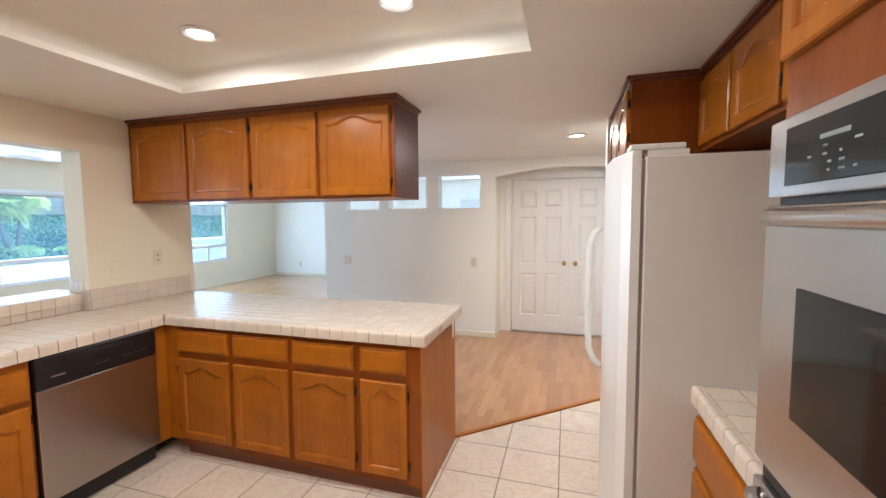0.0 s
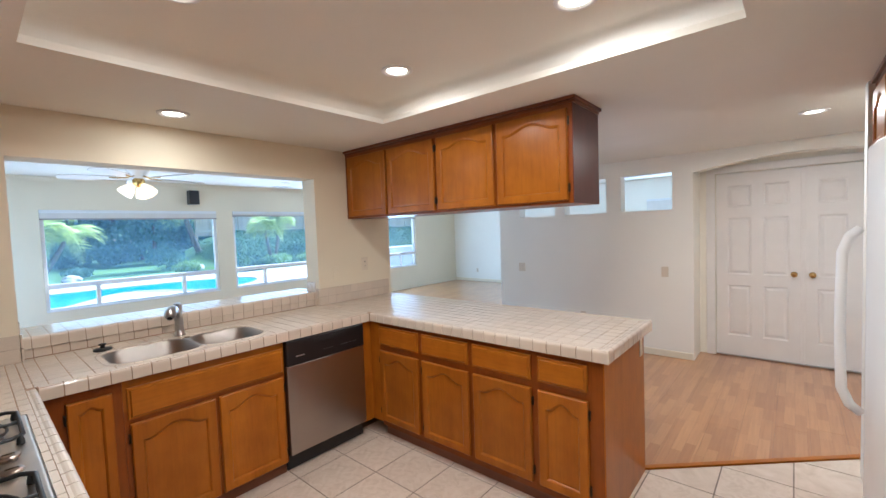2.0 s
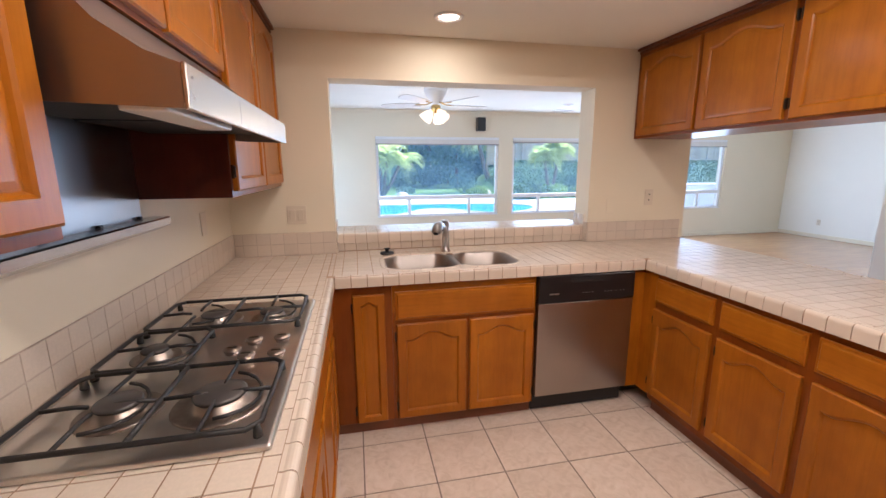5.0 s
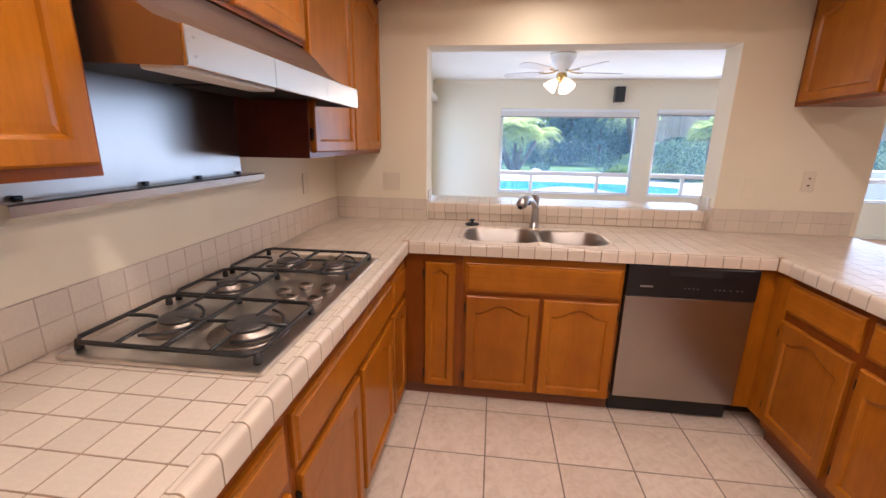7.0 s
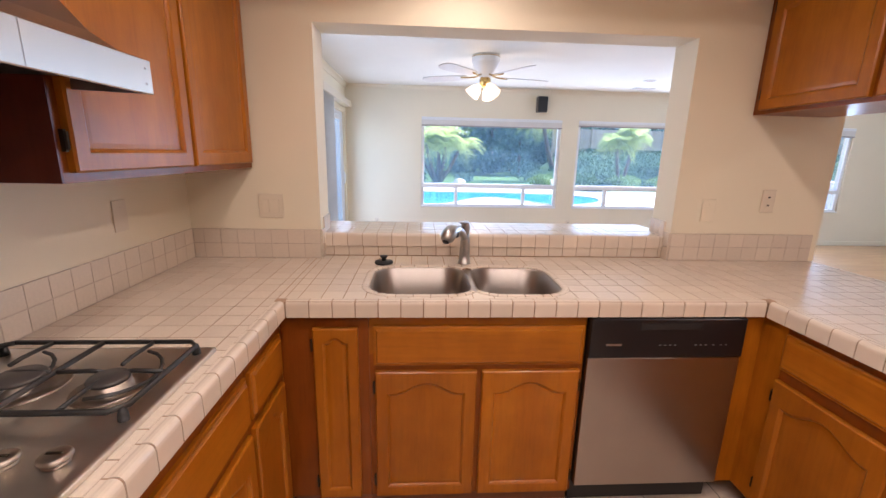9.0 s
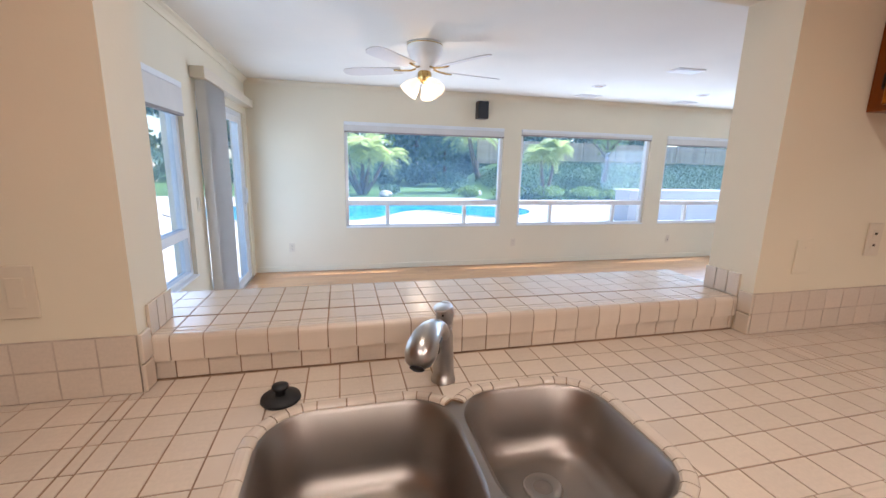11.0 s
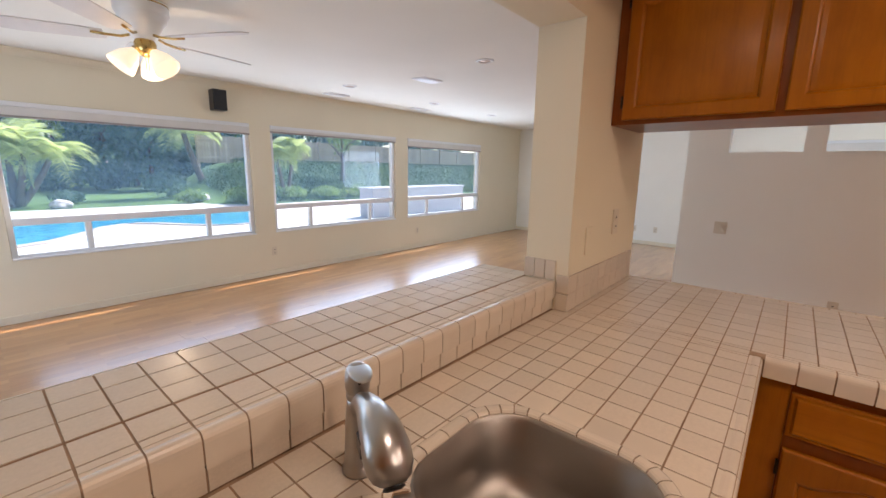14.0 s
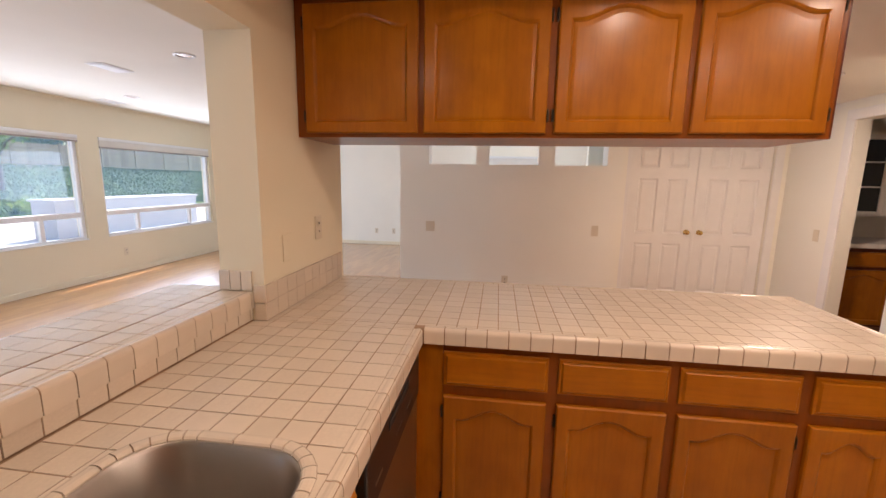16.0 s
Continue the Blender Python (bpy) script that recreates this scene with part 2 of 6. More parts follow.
def grass_material():
    m, t, p = material("lawn_grass")
    v = coords(t, (1, 1, 1))
    col = ramp(t, noise_node(t, v, 0.25, 5), [(0.35, (0.07, 0.15, 0.04)), (0.65, (0.12, 0.24, 0.06))])
    fine = noise_node(t, v, 14.0, 3)
    t.links.new(mix(t, col, ramp(t, fine, [(0.3, (0.6, 0.6, 0.6)), (0.7, (1, 1, 1))]), 1.0), p.inputs["Base Color"])
    p.inputs["Roughness"].default_value = 0.9
    bump(t, p, fine, 0.8, 0.03)
    return m


def water_material():
    m, t, p = material("pool_water")
    v = coords(t, (1, 1, 1))
    t.links.new(ramp(t, noise_node(t, v, 1.5, 3), [(0.3, (0.03, 0.34, 0.55)), (0.7, (0.06, 0.45, 0.66))]), p.inputs["Base Color"])
    p.inputs["Roughness"].default_value = 0.08
    bump(t, p, noise_node(t, v, 4.0, 3), 0.15, 0.05)
    return m


def glow(name, color, strength):
    m, t, p = material(name)
    p.inputs["Emission Color"].default_value = (*color, 1)
    p.inputs["Emission Strength"].default_value = strength
    p.inputs["Base Color"].default_value = (0.8, 0.78, 0.72, 1)
    return m


def glass_material():
    m, t, p = material("window_glass")
    out = t.nodes["Material Output"]
    clear, gloss, blend, fr = (t.nodes.new("ShaderNodeBsdfTransparent"), t.nodes.new("ShaderNodeBsdfGlossy"), t.nodes.new("ShaderNodeMixShader"), t.nodes.new("ShaderNodeLayerWeight"))
    soft = t.nodes.new("ShaderNodeMath")
    soft.operation = "MULTIPLY"
    soft.inputs[1].default_value = 0.16
    clear.inputs[0].default_value = (0.93, 0.96, 0.97, 1)
    gloss.inputs["Roughness"].default_value = 0.02
    fr.inputs[0].default_value = 0.3
    t.links.new(fr.outputs["Facing"], soft.inputs[0])
    t.links.new(soft.outputs[0], blend.inputs[0])
    t.links.new(clear.outputs[0], blend.inputs[1])
    t.links.new(gloss.outputs[0], blend.inputs[2])
    # bluish haze mixed into the glass, imitating veiling glare over the garden
    veil, veil_mix = t.nodes.new("ShaderNodeBsdfTranslucent"), t.nodes.new("ShaderNodeMixShader")
    veil.inputs[0].default_value = (0.40, 0.71, 1.0, 1)
    veil_mix.inputs[0].default_value = 0.062
    t.links.new(blend.outputs[0], veil_mix.inputs[1])
    t.links.new(veil.outputs[0], veil_mix.inputs[2])
    t.links.new(veil_mix.outputs[0], out.inputs[0])
    return m


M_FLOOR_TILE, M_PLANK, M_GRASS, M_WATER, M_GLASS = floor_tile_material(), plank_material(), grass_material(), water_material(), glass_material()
M_LAMP = glow("lit_bulb_face", (1.0, 0.86, 0.66), 4.0)
M_DIM = plain("copper_reflector", (0.42, 0.24, 0.14), 0.35, 0.6)
M_SHADE = glow("frosted_lit_glass", (1.0, 0.80, 0.52), 0.40)


# ---- mesh helpers ----
def box(bm, x0, x1, y0, y1, z0, z1, bevel=0.0, segments=1):
    m = Matrix.LocRotScale(((x0 + x1) / 2, (y0 + y1) / 2, (z0 + z1) / 2), None, (abs(x1 - x0), abs(y1 - y0), abs(z1 - z0)))
    made = bmesh.ops.create_cube(bm, size=1, matrix=m)["verts"]
    if bevel:
        edges = list({e for v in made for e in v.link_edges})
        bmesh.ops.bevel(bm, geom=edges, offset=bevel, segments=segments, affect="EDGES", profile=0.5)
    return bm


def boxed(*args, **kw):
    return box(bmesh.new(), *args, **kw)


def lathe(bm, profile, n=20, m=Matrix()):
    rings = []
    for r, z in profile:
        if r < 1e-5:
            rings.append([bm.verts.new(m @ Vector((0, 0, z)))])
        else:
            rings.append([bm.verts.new(m @ Vector((r * math.cos(2 * math.pi * k / n), r * math.sin(2 * math.pi * k / n), z))) for k in range(n)])
    for a, b in zip(rings, rings[1:]):
        for k in range(n):
            j = (k + 1) % n
            if len(a) == 1 and len(b) > 1:
                bm.faces.new((a[0], b[j], b[k]))
            elif len(b) == 1 and len(a) > 1:
                bm.faces.new((a[k], a[j], b[0]))
            elif len(a) > 1:
                bm.faces.new((a[k], a[j], b[j], b[k]))
    return bm


def tube(bm, points, radii, n=8, caps=True):
    pts = [Vector(p) for p in points]
    if not isinstance(radii, (list, tuple)):
        radii = [radii] * len(pts)
    rings, side = [], None
    for i, p in enumerate(pts):
        d = (pts[min(i + 1, len(pts) - 1)] - pts[max(i - 1, 0)]).normalized()
        if side is None:
            side = d.cross(Vector((0, 0, 1)) if abs(d.z) < 0.9 else Vector((0, 1, 0)))
        side = (side - d * side.dot(d)).normalized()
        up = side.cross(d)
        rings.append([bm.verts.new(p + radii[i] * (math.cos(2 * math.pi * k / n) * side + math.sin(2 * math.pi * k / n) * up)) for k in range(n)])
    for a, b in zip(rings, rings[1:]):
        for k in range(n):
            bm.faces.new((a[k], a[(k + 1) % n], b[(k + 1) % n], b[k]))
    if caps:
        bm.faces.new(rings[0][::-1])
        bm.faces.new(rings[-1])
    return bm


def prism(bm, polygon, z0, z1, chamfer=0.0):
    """A flat piece with an upright rim over a convex polygon of (x, y)."""
    cx, cy = sum(p[0] for p in polygon) / len(polygon), sum(p[1] for p in polygon) / len(polygon)
    low = [bm.verts.new((x, y, z0)) for x, y in polygon]
    mid = [bm.verts.new((x, y, z1 - chamfer)) for x, y in polygon] if chamfer else None
    top = []
    for x, y in polygon:
        d = math.hypot(x - cx, y - cy) or 1
        k = max(0.0, 1 - 1.4 * chamfer / d)
        top.append(bm.verts.new((cx + (x - cx) * k, cy + (y - cy) * k, z1)))
    layers = [low, mid, top] if chamfer else [low, top]
    for a, b in zip(layers, layers[1:]):
        for k in range(len(polygon)):
            j = (k + 1) % len(polygon)
            bm.faces.new((a[k], a[j], b[j], b[k]))
    bm.faces.new(top)
    return bm


def clip(polygon, a, b, c):
    """The part of a convex polygon where a x + b y >= c."""
    out = []
    for k, p in enumerate(polygon):
        q = polygon[(k + 1) % len(polygon)]
        dp, dq = a * p[0] + b * p[1] - c, a * q[0] + b * q[1] - c
        if dp >= 0:
            out.append(p)
        if dp * dq < 0:
            s = dp / (dp - dq)
            out.append((p[0] + s * (q[0] - p[0]), p[1] + s * (q[1] - p[1])))
    return out


def area(polygon):
    return abs(sum(p[0] * q[1] - q[0] * p[1] for p, q in zip(polygon, polygon[1:] + polygon[:1]))) / 2 if len(polygon) > 2 else 0.0


def mesh_of(bm, name, mat, smooth=False):
    bmesh.ops.recalc_face_normals(bm, faces=bm.faces)
    me = bpy.data.meshes.new(name)
    bm.to_mesh(me)
    bm.free()
    me.materials.append(mat)
    if smooth:
        for f in me.polygons:
            f.use_smooth = True
    return me


def part(name, bm, mat, parent, label="", smooth=False):
    ob = new(name, mesh_of(bm, name, mat, smooth))
    ob.parent = parent
    return tagged(ob, label)


def piece(name, me, parent, m):
    ob = new(name, me)
    ob.parent = parent
    ob.matrix_basis = m
    return ob


def thing(name, m, label, category, group="", kind=""):
    ob = new(name)
    ob.empty_display_size = 0.1
    ob.matrix_basis = m
    return tagged(ob, label, category, group, kind)


def solid(name, bm, mat, label, category, kind="", m=None, smooth=False, group=""):
    ob = new(name, mesh_of(bm, name, mat, smooth))
    if m is not None:
        ob.matrix_basis = m
    return tagged(ob, label, category, group, kind)


def wall(name, axis, a0, a1, u0, u1, z0, z1, mat, label, openings=()):
    """A wall a0 to a1 thick across the axis, u0 to u1 long, with openings (u0, u1, z0, z1) through it."""
    us = sorted({u0, u1, *(v for o in openings for v in o[:2] if u0 < v < u1)})
    zs = sorted({z0, z1, *(v for o in openings for v in o[2:] if z0 < v < z1)})
    bm = bmesh.new()
    for p, q in zip(us, us[1:]):
        for r, s in zip(zs, zs[1:]):
            cu, cz = (p + q) / 2, (r + s) / 2
            if any(o[0] < cu < o[1] and o[2] < cz < o[3] for o in openings):
                continue
            box(bm, *((a0, a1, p, q) if axis == "x" else (p, q, a0, a1)), r, s)
    bmesh.ops.remove_doubles(bm, verts=bm.verts, dist=1e-4)
    bm.verts.index_update()
    inner = {}
    for f in bm.faces:
        inner.setdefault(frozenset(v.index for v in f.verts), []).append(f)
    bmesh.ops.delete(bm, geom=[f for fs in inner.values() if len(fs) > 1 for f in fs], context="FACES")
    return solid(name, bm, mat, label, "wall", "structure")


# ---- structure ----
WEST_X, SOUTH_Y, FAM_W, FAM_S, NORTH_Y, FAR_N = -3.22, -0.215, -7.90, -0.27, 5.31, 9.75
JAMB_X = -3.40
P0, P1, PASS_TOP, LEDGE = 0.392, 2.148, 1.977, 1.035
WINDOWS = ((0.90, 3.13), (3.40, 5.61), (5.90, 8.10))
HOLES = ((-3.12, -2.60), (-2.46, -1.93), (-1.76, -1.22))

wall("wall_sink", "x", JAMB_X, WEST_X, SOUTH_Y, 2.95, 0, FAM_CEIL, M_WALL, "cream painted wall with a wide pass-through above the sink", [(P0, P1, 0.86, PASS_TOP)])
wall("wall_cooktop", "y", SOUTH_Y - 0.15, SOUTH_Y, JAMB_X, 1.02, 0, FAM_CEIL, M_WALL, "cream painted kitchen wall behind the cooktop")
wall("wall_oven", "x", 0.90, 1.02, SOUTH_Y, 3.45, 0, FAM_CEIL, M_WALL, "cream painted wall behind the oven and refrigerator")
wall("wall_pantry_end", "y", 3.45, 3.57, 0.10, 1.02, 0, CEIL, M_WHITE_WALL, "white wall stub beside the pantry cabinet")
wall("wall_bar", "x", 0.75, 0.87, 3.57, 5.86, 0, CEIL, M_WHITE_WALL, "white hall wall with a cased doorway to the bar", [(4.06, 4.90, 0, 2.06)])
wall("wall_north", "y", NORTH_Y, NORTH_Y + 0.16, -3.45, -1.02, 0, FAM_CEIL, M_WHITE_WALL, "white partition wall with three square openings near the top", [(a, b, 1.65, 2.06) for a, b in HOLES])
wall("wall_closet", "y", 5.70, 5.86, -1.02, 0.75, 0, CEIL, M_WHITE_WALL, "white wall round the double doors", [(-0.87, 0.61, 0, 2.02)])
wall("wall_closet_side", "x", -1.14, -1.02, NORTH_Y + 0.16, 5.86, 0, CEIL, M_WHITE_WALL, "white side of the door recess")
wall("wall_far_north", "y", FAR_N, FAR_N + 0.15, FAM_W, 1.02, 0, FAM_CEIL, M_WHITE_WALL, "white end wall of the far room", [(-2.6, -1.2, 0.9, 2.0)])
wall("wall_window", "x", FAM_W - 0.16, FAM_W, FAM_S - 0.15, FAR_N + 0.15, 0, FAM_CEIL, M_WALL, "cream family room wall with three wide windows", [(a, b, 0.58, 1.985) for a, b in WINDOWS])
wall("wall_patio", "y", FAM_S - 0.15, FAM_S, FAM_W, JAMB_X - 0.001, 0, FAM_CEIL, M_WALL, "cream family room wall with a window and sliding door", [(-5.72, -4.45, 0.55, 2.0), (-7.72, -6.05, 0, 2.0)])
wall("wall_closet_back", "y", 6.7, 6.8, -1.14, 1.02, 0, FAM_CEIL, M_WHITE_WALL, "plain white wall behind the closet")
wall("wall_bar_back", "x", 2.3, 2.4, 3.45, 5.86, 0, FAM_CEIL, M_WHITE_WALL, "white back wall of the bar")
wall("wall_bar_side", "y", 5.86, 5.98, 0.75, 2.4, 0, FAM_CEIL, M_WHITE_WALL, "white side wall of the bar")
wall("wall_bar_south", "y", 3.45, 3.57, 1.02, 2.4, 0, FAM_CEIL, M_WHITE_WALL, "plain white wall of the bar")
wall("wall_far_east", "x", 0.90, 1.02, 6.8, FAR_N, 0, FAM_CEIL, M_WHITE_WALL, "white side wall of the far room")

# arch over the door recess
bm = bmesh.new()
arc = [(-1.02 + 1.77 * k / 16, 2.03 + 0.10 * math.sin(math.pi * k / 16)) for k in range(17)]
front = [bm.verts.new((x, NORTH_Y, z)) for x, z in arc] + [bm.verts.new((0.75, NORTH_Y, CEIL)), bm.verts.new((-1.02, NORTH_Y, CEIL))]
bm.faces.new(front)
ext = bmesh.ops.extrude_face_region(bm, geom=bm.faces[:])["geom"]
bmesh.ops.translate(bm, verts=[v for v in ext if isinstance(v, bmesh.types.BMVert)], vec=(0, 0.16, 0))
solid("arch_header", bm, M_WHITE_WALL, "white plaster header with a shallow arched underside", "arch", "structure")

# ceilings
TRAY = (-2.27, -0.33, 0.40, 2.09)
bm = bmesh.new()
for x0, x1, y0, y1 in ((-3.22, TRAY[0], SOUTH_Y, 3.45), (TRAY[1], 0.90, SOUTH_Y, 3.45), (TRAY[0], TRAY[1], SOUTH_Y, TRAY[2]), (TRAY[0], TRAY[1], TRAY[3], 3.45), (-3.22, 0.75, 3.45, 5.70)):
    box(bm, x0, x1, y0, y1, CEIL, CEIL + 0.03)
box(bm, TRAY[0] - 0.03, TRAY[1] + 0.03, TRAY[2] - 0.03, TRAY[3] + 0.03, TRAY_Z + 0.002, TRAY_Z + 0.03)
# coved side of the tray, its top curving into the raised ceiling
COVE = 0.05
steps = [(0.0, CEIL + 0.03), (0.0, TRAY_Z - COVE)] + [(COVE * (1 - math.cos(radians(q))), TRAY_Z - COVE + COVE * math.sin(radians(q))) for q in (15, 30, 45, 60, 75, 90)]
loops = []
for d, z in steps:
    loops.append([bm.verts.new(p) for p in ((TRAY[0] + d, TRAY[2] + d, z), (TRAY[1] - d, TRAY[2] + d, z), (TRAY[1] - d, TRAY[3] - d, z), (TRAY[0] + d, TRAY[3] - d, z))])
for p, q in zip(loops, loops[1:]):
    for k in range(4):
        bm.faces.new((p[k], p[(k + 1) % 4], q[(k + 1) % 4], q[k])).smooth = True
bm.faces.new(loops[-1])
solid("ceiling", bm, M_CEIL, "off-white kitchen ceiling with a shallow recessed tray", "ceiling", "structure")
bm = bmesh.new()
box(bm, FAM_W, JAMB_X, FAM_S, FAR_N, FAM_CEIL, FAM_CEIL + 0.05)
box(bm, JAMB_X, 1.02, 5.86, FAR_N, FAM_CEIL, FAM_CEIL + 0.05)
solid("ceiling_family_room", bm, M_CEIL, "flat off-white family room ceiling", "ceiling", "structure")
solid("ceiling_bar", boxed(0.87, 2.3, 3.57, 5.86, FAM_CEIL, FAM_CEIL + 0.05), M_CEIL, "plain white ceiling of the bar", "ceiling", "structure")
solid("ceiling_beam", boxed(JAMB_X, WEST_X, 2.95, 5.70, CEIL, FAM_CEIL), M_CEIL, "plain drop between the two ceilings", "beam", "structure")
bm = bmesh.new()
box(bm, -8.06, 3.0, -0.42, 11.0, FAM_CEIL + 0.15, FAM_CEIL + 0.3)
solid("roof", bm, M_CEIL, "plain flat roof slab over the house", "roof", "structure")

# baseboards
for name, b in (("baseboard", (FAM_W, FAM_W + 0.012, FAM_S, FAR_N)), ("baseboard", (-3.45, -1.03, NORTH_Y - 0.012, NORTH_Y)), ("baseboard", (FAM_W + 0.012, -3.5, FAR_N - 0.012, FAR_N)), ("baseboard", (JAMB_X - 0.012, JAMB_X, FAM_S + 0.012, 2.95)), ("baseboard", (-6.0, JAMB_X - 0.012, FAM_S, FAM_S + 0.012))):
    solid(name, boxed(*b, 0.0, 0.075, bevel=0.004), M_WALL, "low cream painted baseboard", "baseboard", "structure")


# crown moldings of the family room
def crown_strip(along, length, m):
    """A small cove molding under the ceiling; local x along the wall, the room towards -y."""
    prof = [(0.0, 0.0), (-0.052, 0.0), (-0.052, -0.010), (-0.046, -0.013), (-0.030, -0.022), (-0.018, -0.036), (-0.012, -0.050), (-0.010, -0.062), (0.0, -0.062)]
    bm = bmesh.new()
    ends = [[bm.verts.new((x, y, z)) for y, z in prof] for x in (0.0, length)]
    for k in range(len(prof)):
        j = (k + 1) % len(prof)
        bm.faces.new((ends[0][k], ends[0][j], ends[1][j], ends[1][k]))
    bm.faces.new(ends[0])
    bm.faces.new(ends[1][::-1])
    bmesh.ops.recalc_face_normals(bm, faces=bm.faces)
    solid("crown_molding", bm, M_WALL, "narrow cream crown molding along the " + along, "trim", "structure", m=m)


crown_strip("window wall", FAR_N - FAM_S - 0.06, pose(FAM_W + 0.001, FAM_S + 0.054, FAM_CEIL - 0.001, 0, 0, 90))
crown_strip("patio wall", JAMB_X - FAM_W - 0.004, pose(JAMB_X - 0.002, FAM_S + 0.001, FAM_CEIL - 0.001, 0, 0, 180))


# ---- cabinet parts ----
def outline(w, h, a, rise, extra=0.0):
    """Inner edge of a door frame: straight at the sides and foot, a cathedral arch at the top."""
    top = h - a - rise
    pts = [(a, a), (w - a, a)]
    steps = 18
    for k in range(steps + 1):
        u = 1 - 2 * k / steps
        s = (0.5 * (1 + math.cos(math.pi * min(1, abs(u) / 0.82)))) ** 0.8
        pts.append((w / 2 + u * (w / 2 - a), top + rise * s - extra))
    return pts


def door_mesh(w, h, rise=0.045, stile=0.043, t=0.02):
    bm = bmesh.new()
    steps = 18
    rim = [(0, 0), (w, 0)] + [(w - w * k / steps, h) for k in range(steps + 1)]
    e = 0.005
    rim_in = [(min(max(x, e), w - e), min(max(z, e), h - e)) for x, z in rim]
    rings = [(rim, t), (rim, e), (rim_in, 0.0), (outline(w, h, stile, rise), 0.0), (outline(w, h, stile + 0.006, rise, 0.002), 0.004), (outline(w, h, stile + 0.010, rise, 0.003), 0.0105), (outline(w, h, stile + 0.024, rise, 0.006), 0.009)]
    made = [[bm.verts.new((x, y - t, z)) for x, z in ring] for ring, y in rings]
    for a, b in zip(made, made[1:]):
        for k in range(len(a)):
            j = (k + 1) % len(a)
            bm.faces.new((a[k], a[j], b[j], b[k]))
    bm.faces.new(made[-1])
    bm.faces.new(made[0][::-1])
    return bm


def drawer_mesh(w, h, t=0.02):
    bm = bmesh.new()
    rings = [(0, t), (0, 0.010), (0.004, 0.008), (0.010, 0.008), (0.016, 0.0)]
    made = [[bm.verts.new((x, y - t, z)) for x, z in ((d, d), (w - d, d), (w - d, h - d), (d, h - d))] for d, y in rings]
    for a, b in zip(made, made[1:]):
        for k in range(4):
            bm.faces.new((a[k], a[(k + 1) % 4], b[(k + 1) % 4], b[k]))
    bm.faces.new(made[-1])
    bm.faces.new(made[0][::-1])
    return bm


def add_door(parent, x0, x1, z0, z1, hinge="l", rise=0.045, stile=0.043, mat=None):
    ob = part("door", door_mesh(x1 - x0, z1 - z0, rise, stile), mat or M_OAK, parent)
    ob.location = (x0, 0, z0)
    hx = -0.006 if hinge == "l" else x1 - x0 + 0.006
    for hz in (0.07, z1 - z0 - 0.07):
        part("hinge", box(lathe(bmesh.new(), [(0, -0.02), (0.004, -0.02), (0.004, 0.02), (0, 0.02)], 8, pose(hx, -0.012, hz)), hx - 0.004, hx + 0.004, -0.010, 0.0, hz - 0.024, hz + 0.024), M_HINGE, ob, "dark bronze hinge")
    return ob


def add_drawer(parent, x0, x1, z0, z1):
    ob = part("drawer_front", drawer_mesh(x1 - x0, z1 - z0), M_OAK_H, parent)
    ob.location = (x0, 0, z0)
    return ob


def cabinet(name, m, w, d, z0, z1, label, doors=(), drawers=(), toe=0.08, crown=False, body_mat=None, group="", rise=0.045, stile=0.043):
    ob = thing(name, m, label, "cabinet", group)
    bm = boxed(0, w, 0, d, z0 + toe, z1)
    part("body", bm, body_mat or M_FRAME, ob)
    if toe:
        part("toe_kick", boxed(0, w, 0.035, 0.05, z0, z0 + toe), M_TOE, ob, "brown toe kick board")
    for x0, x1, a, b, hinge in doors:
        add_door(ob, x0, x1, a, b, hinge, rise, stile)
    for x0, x1, a, b in drawers:
        add_drawer(ob, x0, x1, a, b)
    return ob


def crown_part(parent, x0, x1, depth, z0, z1, left=0.0, right=0.0):
    """A crown strip along the front and the open ends."""
    bm = bmesh.new()
    for zz0, zz1, out in ((z0, z0 + (z1 - z0) * 0.45, 0.010), (z0 + (z1 - z0) * 0.45, z1, 0.026)):
        box(bm, x0 - left * out, x1 + right * out, -out, -0.001, zz0, zz1, bevel=0.003)
        if right:
            box(bm, x1 + 0.001, x1 + out, -0.001, depth, zz0, zz1, bevel=0.003)
        if left:
            box(bm, x0 - out, x0 - 0.001, -0.001, depth, zz0, zz1, bevel=0.003)
    part("crown_molding", bm, M_CROWN, parent, "dark stained crown molding")


# peninsula base
PEN_Y, SINK_X, COOK_Y, BASE_TOP = 2.20, -2.64, 0.365, 0.858
G_BASE, G_UP = "base cabinets of the kitchen", "upper cabinets of the kitchen"
DZ, RZ = (0.122, 0.647), (0.690, 0.827)
c = cabinet("base_cabinet", pose(-2.53, PEN_Y, 0), 0.835, 0.66, 0, BASE_TOP, "honey oak peninsula base cabinet with arched doors below two drawers", [(0.004, 0.394, *DZ, "l"), (0.433, 0.820, *DZ, "l")], [(0.003, 0.396, *RZ), (0.433, 0.820, *RZ)], group=G_BASE)
c = cabinet("base_cabinet", pose(-1.695, PEN_Y, 0), 0.80, 0.66, 0, BASE_TOP, "honey oak peninsula end cabinet with unequal arched doors below drawers", [(0.024, 0.415, *DZ, "r"), (0.456, 0.727, *DZ, "r")], [(0.020, 0.413, *RZ), (0.454, 0.724, *RZ)], group=G_BASE)
part("end_panel", boxed(0.8005, 0.807, -0.001, 0.672, 0.0, BASE_TOP), M_OAK, c, "plain glossy oak end panel")
part("back_panel", boxed(-0.835, 0.80, 0.6605, 0.672, 0.0, BASE_TOP), M_OAK, c)
solid("corner_filler", boxed(SINK_X - 0.3, -2.5305, PEN_Y, PEN_Y + 0.5, 0.10, BASE_TOP), M_OAK, "plain oak corner filler beside the dishwasher", "filler")
